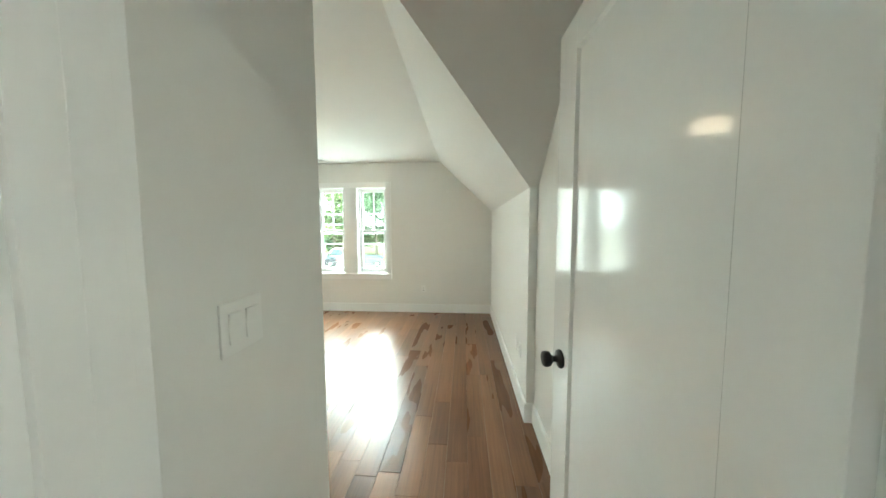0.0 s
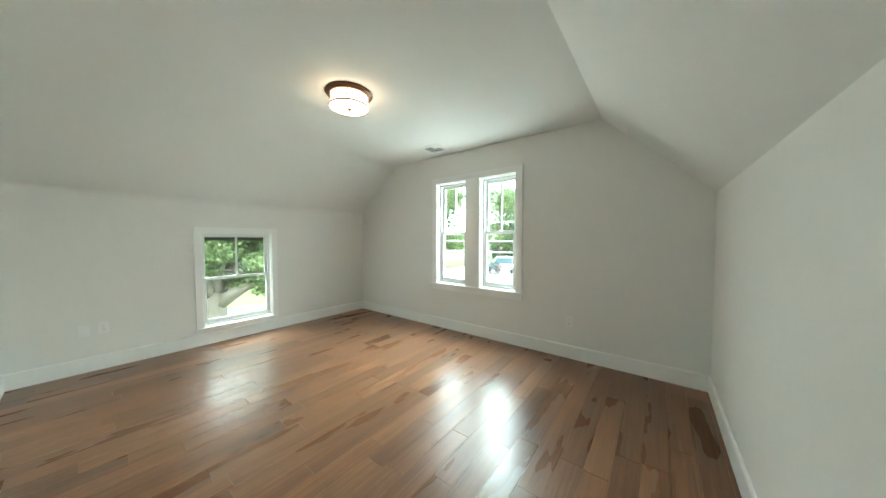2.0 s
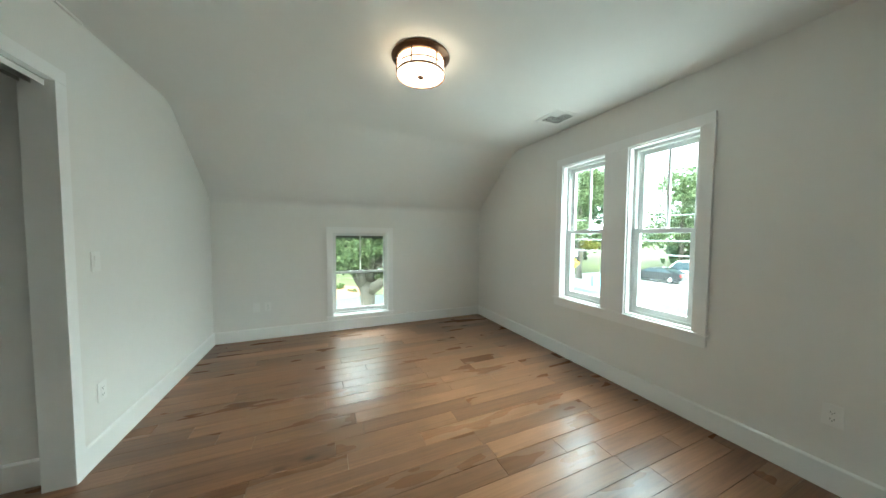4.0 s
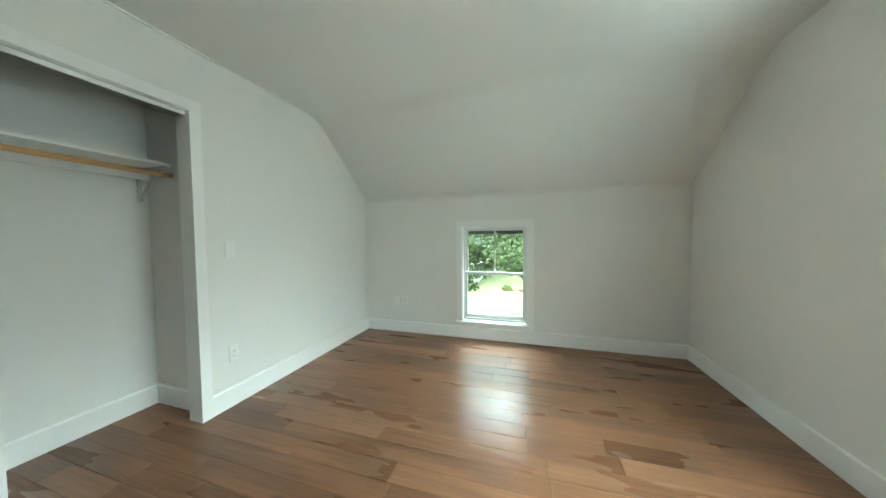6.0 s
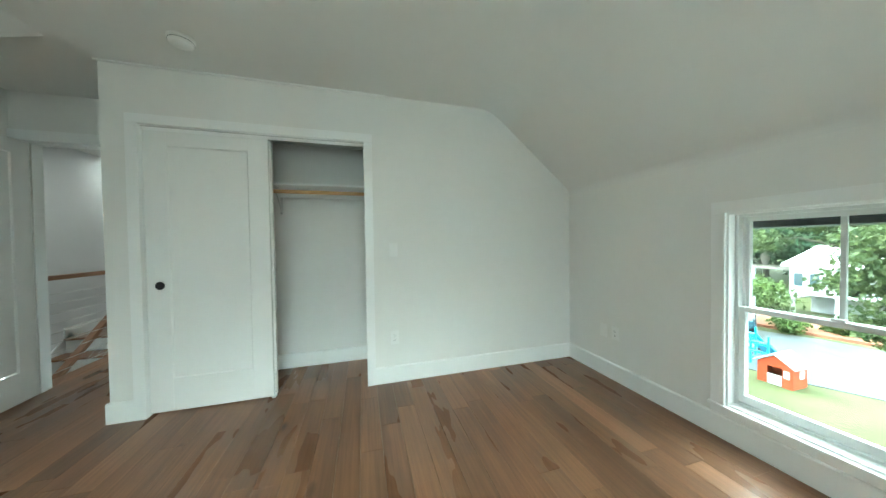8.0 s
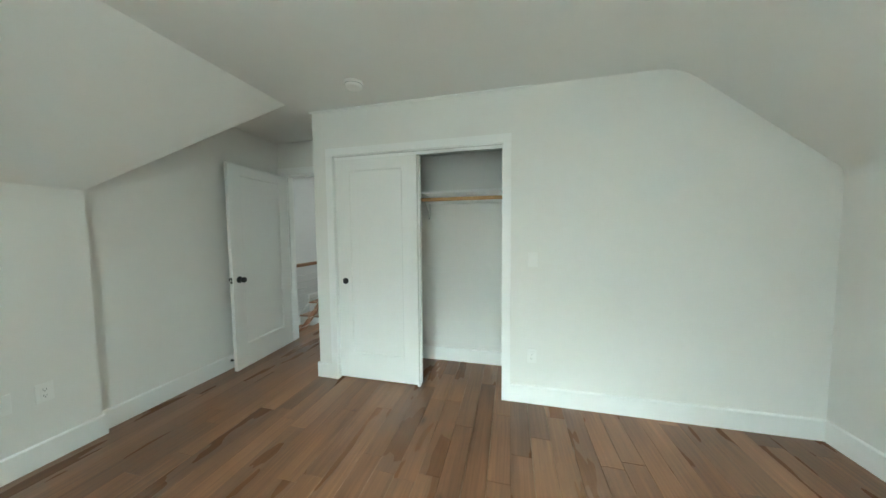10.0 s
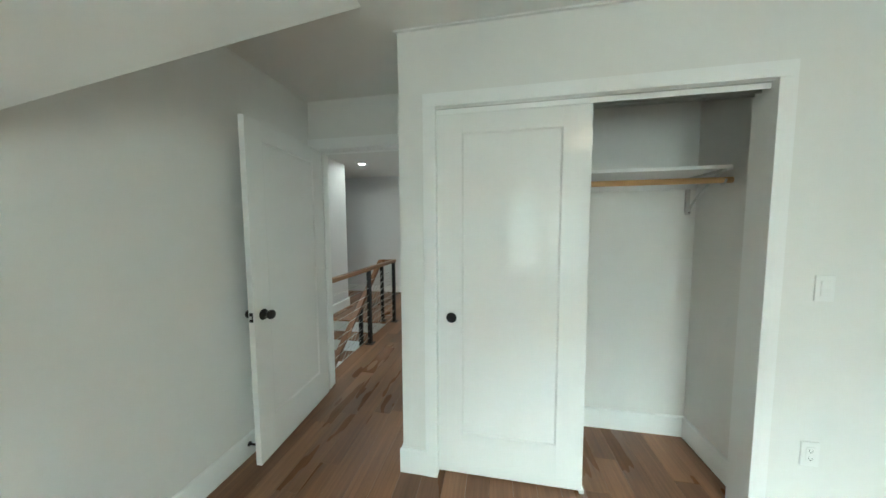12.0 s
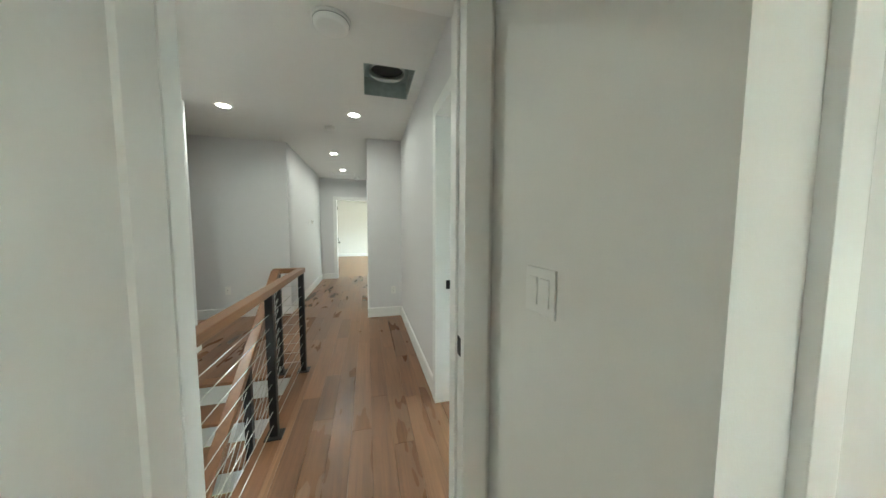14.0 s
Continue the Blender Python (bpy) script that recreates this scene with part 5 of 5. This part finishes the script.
for x in (-17.4, -16.6):
    th = thing("wheelie_bin", (x, 23.1, GZ), "light blue wheeled rubbish bin by the kerb", "bin", "bins by the road")
    binblue = material("bin_plastic", (0.25, 0.50, 0.60), 0.5)
    bm = boxes((x - 0.3, x + 0.3, 22.8, 23.4, GZ + 0.05, GZ + 1.0), bevel=0.03)
    for v in bm.verts:
        if v.co.z < GZ + 0.3:
            v.co.x = x + (v.co.x - x) * 0.8
            v.co.y = 23.1 + (v.co.y - 23.1) * 0.8
    part("body", bm, binblue, th)
    part("lid", boxes((x - 0.32, x + 0.32, 22.76, 23.44, GZ + 1.0, GZ + 1.08), bevel=0.03), binblue, th)
    for s in (-1, 1):
        part("wheel", lathe([(0, -0.03), (0.1, -0.03), (0.1, 0.03), (0, 0.03)], 16, None, pose(x + s * 0.27, 23.42, GZ + 0.1, 0, 90, 0)), RUBBER, th)
for x in (-62.0, 48.0):
    th = thing("utility_pole", (x, 15.6, GZ), "wooden utility pole beside the road", "utility pole", "poles along the road")
    part("shaft", lathe([(0.16, 0), (0.11, 7.0), (0, 7.02)], 14, None, Matrix.Translation((x, 15.6, GZ))), BARK, th)
    part("cross_arm", boxes((x - 0.06, x + 0.06, 14.6, 16.6, GZ + 6.1, GZ + 6.24)), BARK, th)
for k, (dy, z, rr) in enumerate(((0.0, 2.1, 0.02), (-0.5, 2.75, 0.016), (0.5, 3.3, 0.016), (0.1, 3.9, 0.014))):
    bm = bmesh.new()
    pts = [(-62 + 110 * s, 15.6 + dy, z - 1.6 * 4 * s * (1 - s)) for s in [i / 22 for i in range(23)]]
    limb(bm, pts, [rr] * 23, 5)
    tagged(part("overhead_wire", bm, material("wire", (0.45, 0.47, 0.48), 0.5)), "thin grey overhead wire along the road", "cable", "wires along the road")


# white house with a raised porch room on posts
hx, hy = -25.4, -7.6
hs = thing("house", (hx - 4, hy + 1, GZ), "white sided house with a porch room on posts", "house")
part("wall", boxes((hx - 7, hx, hy, hy + 5.2, GZ + 1.15, GZ + 2.75)), SIDING, hs, "white siding")
# block under the porch; its grey stands in for the shade there
part("wall", boxes((hx - 7, hx - 1.6, hy + 0.2, hy + 5.0, GZ, GZ + 1.15)), material("shaded_infill", (0.35, 0.36, 0.36), 0.8), hs, "recessed wall under the porch, shade put into its grey")
bm = prism(bmesh.new(), [(hx + 0.25, GZ + 2.7), (hx - 3.4, GZ + 3.7), (hx - 7.2, GZ + 2.7), (hx - 7.2, GZ + 2.8), (hx - 3.4, GZ + 3.85), (hx + 0.25, GZ + 2.84)], hy - 0.25, hy + 5.4, "y")
part("roof", bm, material("white_metal_roof", (0.68, 0.70, 0.71), 0.5), hs, "pale roof")
for y in (hy + 0.12, hy + 1.7, hy + 3.4, hy + 5.0):
    part("post", boxes((hx - 0.14, hx - 0.02, y - 0.06, y + 0.06, GZ, GZ + 1.15)), SIDING, hs)
for y in (0.35, 0.95, 1.75, 2.35, 3.2, 3.8, 4.55):
    w = part("window", boxes((hx, hx + 0.03, hy + y - 0.23, hy + y + 0.23, GZ + 1.55, GZ + 2.4)), SIDING, hs)
    part("pane", boxes((hx + 0.03, hx + 0.036, hy + y - 0.17, hy + y + 0.17, GZ + 1.62, GZ + 2.33)), DARKGLASS, w)
h2 = thing("house", (-37, -5, GZ), "large white house with a pale blue gable beyond the porch", "house")
part("wall", boxes((-42, -33.5, -7.6, 1.5, GZ, GZ + 4.2)), SIDING, h2, "white siding")
part("wall", boxes((-33.5, -33.42, -7.6, 1.5, GZ + 3.0, GZ + 4.2)), material("pale_blue_siding", (0.45, 0.62, 0.66), 0.6), h2, "pale blue siding band")
bm = prism(bmesh.new(), [(-33.0, GZ + 4.15), (-37.7, GZ + 6.2), (-42.5, GZ + 4.15)], -8.0, 1.9, "y")
part("roof", bm, ROOFING, h2, "grey shingle roof")
for y in (-6.2, -4.0, -1.8, 0.3):
    w = part("window", boxes((-33.42, -33.38, y - 0.45, y + 0.45, GZ + 1.1, GZ + 2.5)), SIDING, h2)
    part("pane", boxes((-33.38, -33.37, y - 0.37, y + 0.37, GZ + 1.18, GZ + 2.42)), DARKGLASS, w)

# pool with its deck, chairs and pergola
tagged(part("pool_deck", boxes((-36, -25.6, -17.5, -9.9, GZ, GZ + 0.05)), CONCRETE), "pale concrete pool deck", "pavement", kind="structure")
tagged(part("pool_water", boxes((-31.5, -26.3, -16.0, -10.6, GZ + 0.05, GZ + 0.06)), POOLWATER), "turquoise pool water", "pool", kind="structure")
pg = thing("pergola", (-33.2, -12.8, GZ), "white-posted pergola with a dark beam by the pool", "pergola")
for x, y in ((-33, -15.5), (-33, -12.9), (-33, -10.4), (-34.8, -15.5), (-34.8, -10.4)):
    part("post", boxes((x - 0.14, x + 0.14, y - 0.14, y + 0.14, GZ + 0.05, GZ + 1.9)), SIDING, pg)
part("beam", boxes((-35.2, -32.7, -16.0, -10.0, GZ + 1.9, GZ + 2.05)), BARK, pg, "dark flat beam roof")
for (x, y), mt2, lb in (((-32.2, -13.9), REDTOY, "red plastic poolside chair"), ((-32.2, -12.5), BLUETOY, "blue plastic poolside chair")):
    th = thing("pool_chair", (x, y, GZ + 0.05), lb, "chair")
    part("seat", boxes((x - 0.3, x + 0.3, y - 0.3, y + 0.3, GZ + 0.4, GZ + 0.46), bevel=0.01), mt2, th)
    part("backrest", boxes((x - 0.34, x - 0.28, y - 0.3, y + 0.3, GZ + 0.46, GZ + 1.0), bevel=0.01), mt2, th)
    for sx2 in (-0.26, 0.22):
        for sy2 in (-0.28, 0.24):
            part("leg", boxes((x + sx2, x + sx2 + 0.04, y + sy2, y + sy2 + 0.04, GZ + 0.05, GZ + 0.4)), mt2, th)

# the house's own outside: eave over the low window, walls down to the ground
tagged(part("eave", boxes((LEFT - 0.52, LEFT - 0.171, -0.9, FAR + 0.3, 1.262, 1.35)), material("dark_soffit", (0.06, 0.065, 0.07), 0.7)), "dark eave board above the low window", "eave", kind="structure")
tagged(part("outer_wall", boxes((LEFT - 0.17, LEFT - 0.02, -0.9, FAR, GZ, -0.051), (LEFT - 0.17, RIGHT + 0.2, FAR, FAR + 0.17, GZ, -0.051)), SIDING), "white siding of the storey below", "wall", kind="structure")

# ---- floor boards ----
floor = tagged(part("floor", boxes((LEFT - 0.1, 1.03, -7.8, FAR + 0.1, -0.25, -0.019), (1.03, 4.3, -7.8, STAIRY - 0.09, -0.25, -0.019), (-2.5, 4.3, -13.7, -7.8, -0.25, -0.019), (-2.4, LEFT, -2.7, -0.7, -0.25, -0.019)), SUB), "smoked oak plank floor with a satin finish", "floor", kind="structure")
W = 0.127
AREAS = [(LEFT - 0.03, ALC + 0.02, -0.02, FAR + 0.02), (-1.82, -0.1, -0.62, 0.0), (-0.02, ALC, -0.70, 0.0), (HX - 0.03, WELL0 - 0.106, HBLOCK - 0.02, -0.70),
         (0.37, 1.55, -7.8, HBLOCK), (WELL0 - 0.106, WELL1 + 0.02, -4.6, STAIRY - 0.092), (1.5, 4.2, -4.6, -3.2), (-1.0, HX - 0.03, -2.0, -0.75)]
boards = random.Random(11)


def plank(x0, x1, y0, y1):
    bm = bmesh.new()
    e, g = 0.0006, 0.0006
    x0, x1, y0, y1 = x0 + g, x1 - g, y0 + g, y1 - g
    cx, cy = (x0 + x1) / 2, (y0 + y1) / 2
    lo = [bm.verts.new((x - cx, y - cy, -0.018)) for x, y in ((x0, y0), (x1, y0), (x1, y1), (x0, y1))]
    mid = [bm.verts.new((x - cx, y - cy, -e)) for x, y in ((x0, y0), (x1, y0), (x1, y1), (x0, y1))]
    top = [bm.verts.new((x - cx, y - cy, 0.0)) for x, y in ((x0 + e, y0 + e), (x1 - e, y0 + e), (x1 - e, y1 - e), (x0 + e, y1 - e))]
    for a, b in ((lo, mid), (mid, top)):
        for i in range(4):
            j = (i + 1) % 4
            bm.faces.new((a[i], a[j], b[j], b[i]))
    bm.faces.new(top)
    me = bpy.data.meshes.new("plank")
    bm.to_mesh(me)
    bm.free()
    me.materials.append(PLANK)
    ob = new("plank", me)
    ob.location = (cx, cy, boards.uniform(-0.0003, 0.0003))
    ob.parent = floor
    return ob


col = 0
x = LEFT - 0.06
while x < 4.2:
    spans = sorted((max(a[2], -20), a[3], max(a[0], x), min(a[1], x + W)) for a in AREAS if a[0] < x + W - 0.01 and a[1] > x + 0.01)
    merged = []
    for s in spans:
        if merged and s[0] <= merged[-1][1] + 0.05:
            m = merged[-1]
            merged[-1] = (m[0], max(m[1], s[1]), min(m[2], s[2]), max(m[3], s[3]))
        else:
            merged.append(s)
    for y0, y1, xa, xb in merged:
        y = y0 - boards.uniform(0.0, 0.9)
        while y < y1:
            n = boards.choice((0.45, 0.6, 0.75, 0.9, 1.2, 1.5, 1.8)) * boards.uniform(0.9, 1.1)
            a, b = max(y, y0), min(y + n, y1)
            if b - a > 0.02:
                plank(xa, xb, a, b)
            y += n
    x += W
# far bedroom's boards, seen at a distance
tagged(part("floor_far_room", boxes((-2.6, 4.2, -13.6, -7.8, -0.018, 0.0)), material("oak_floor_far", (0.27, 0.155, 0.085), 0.32, bump=0.1, scale=40, vary=0.25, stretch=(1, 0.05, 1))), "oak plank floor of the far bedroom", "floor", kind="structure")
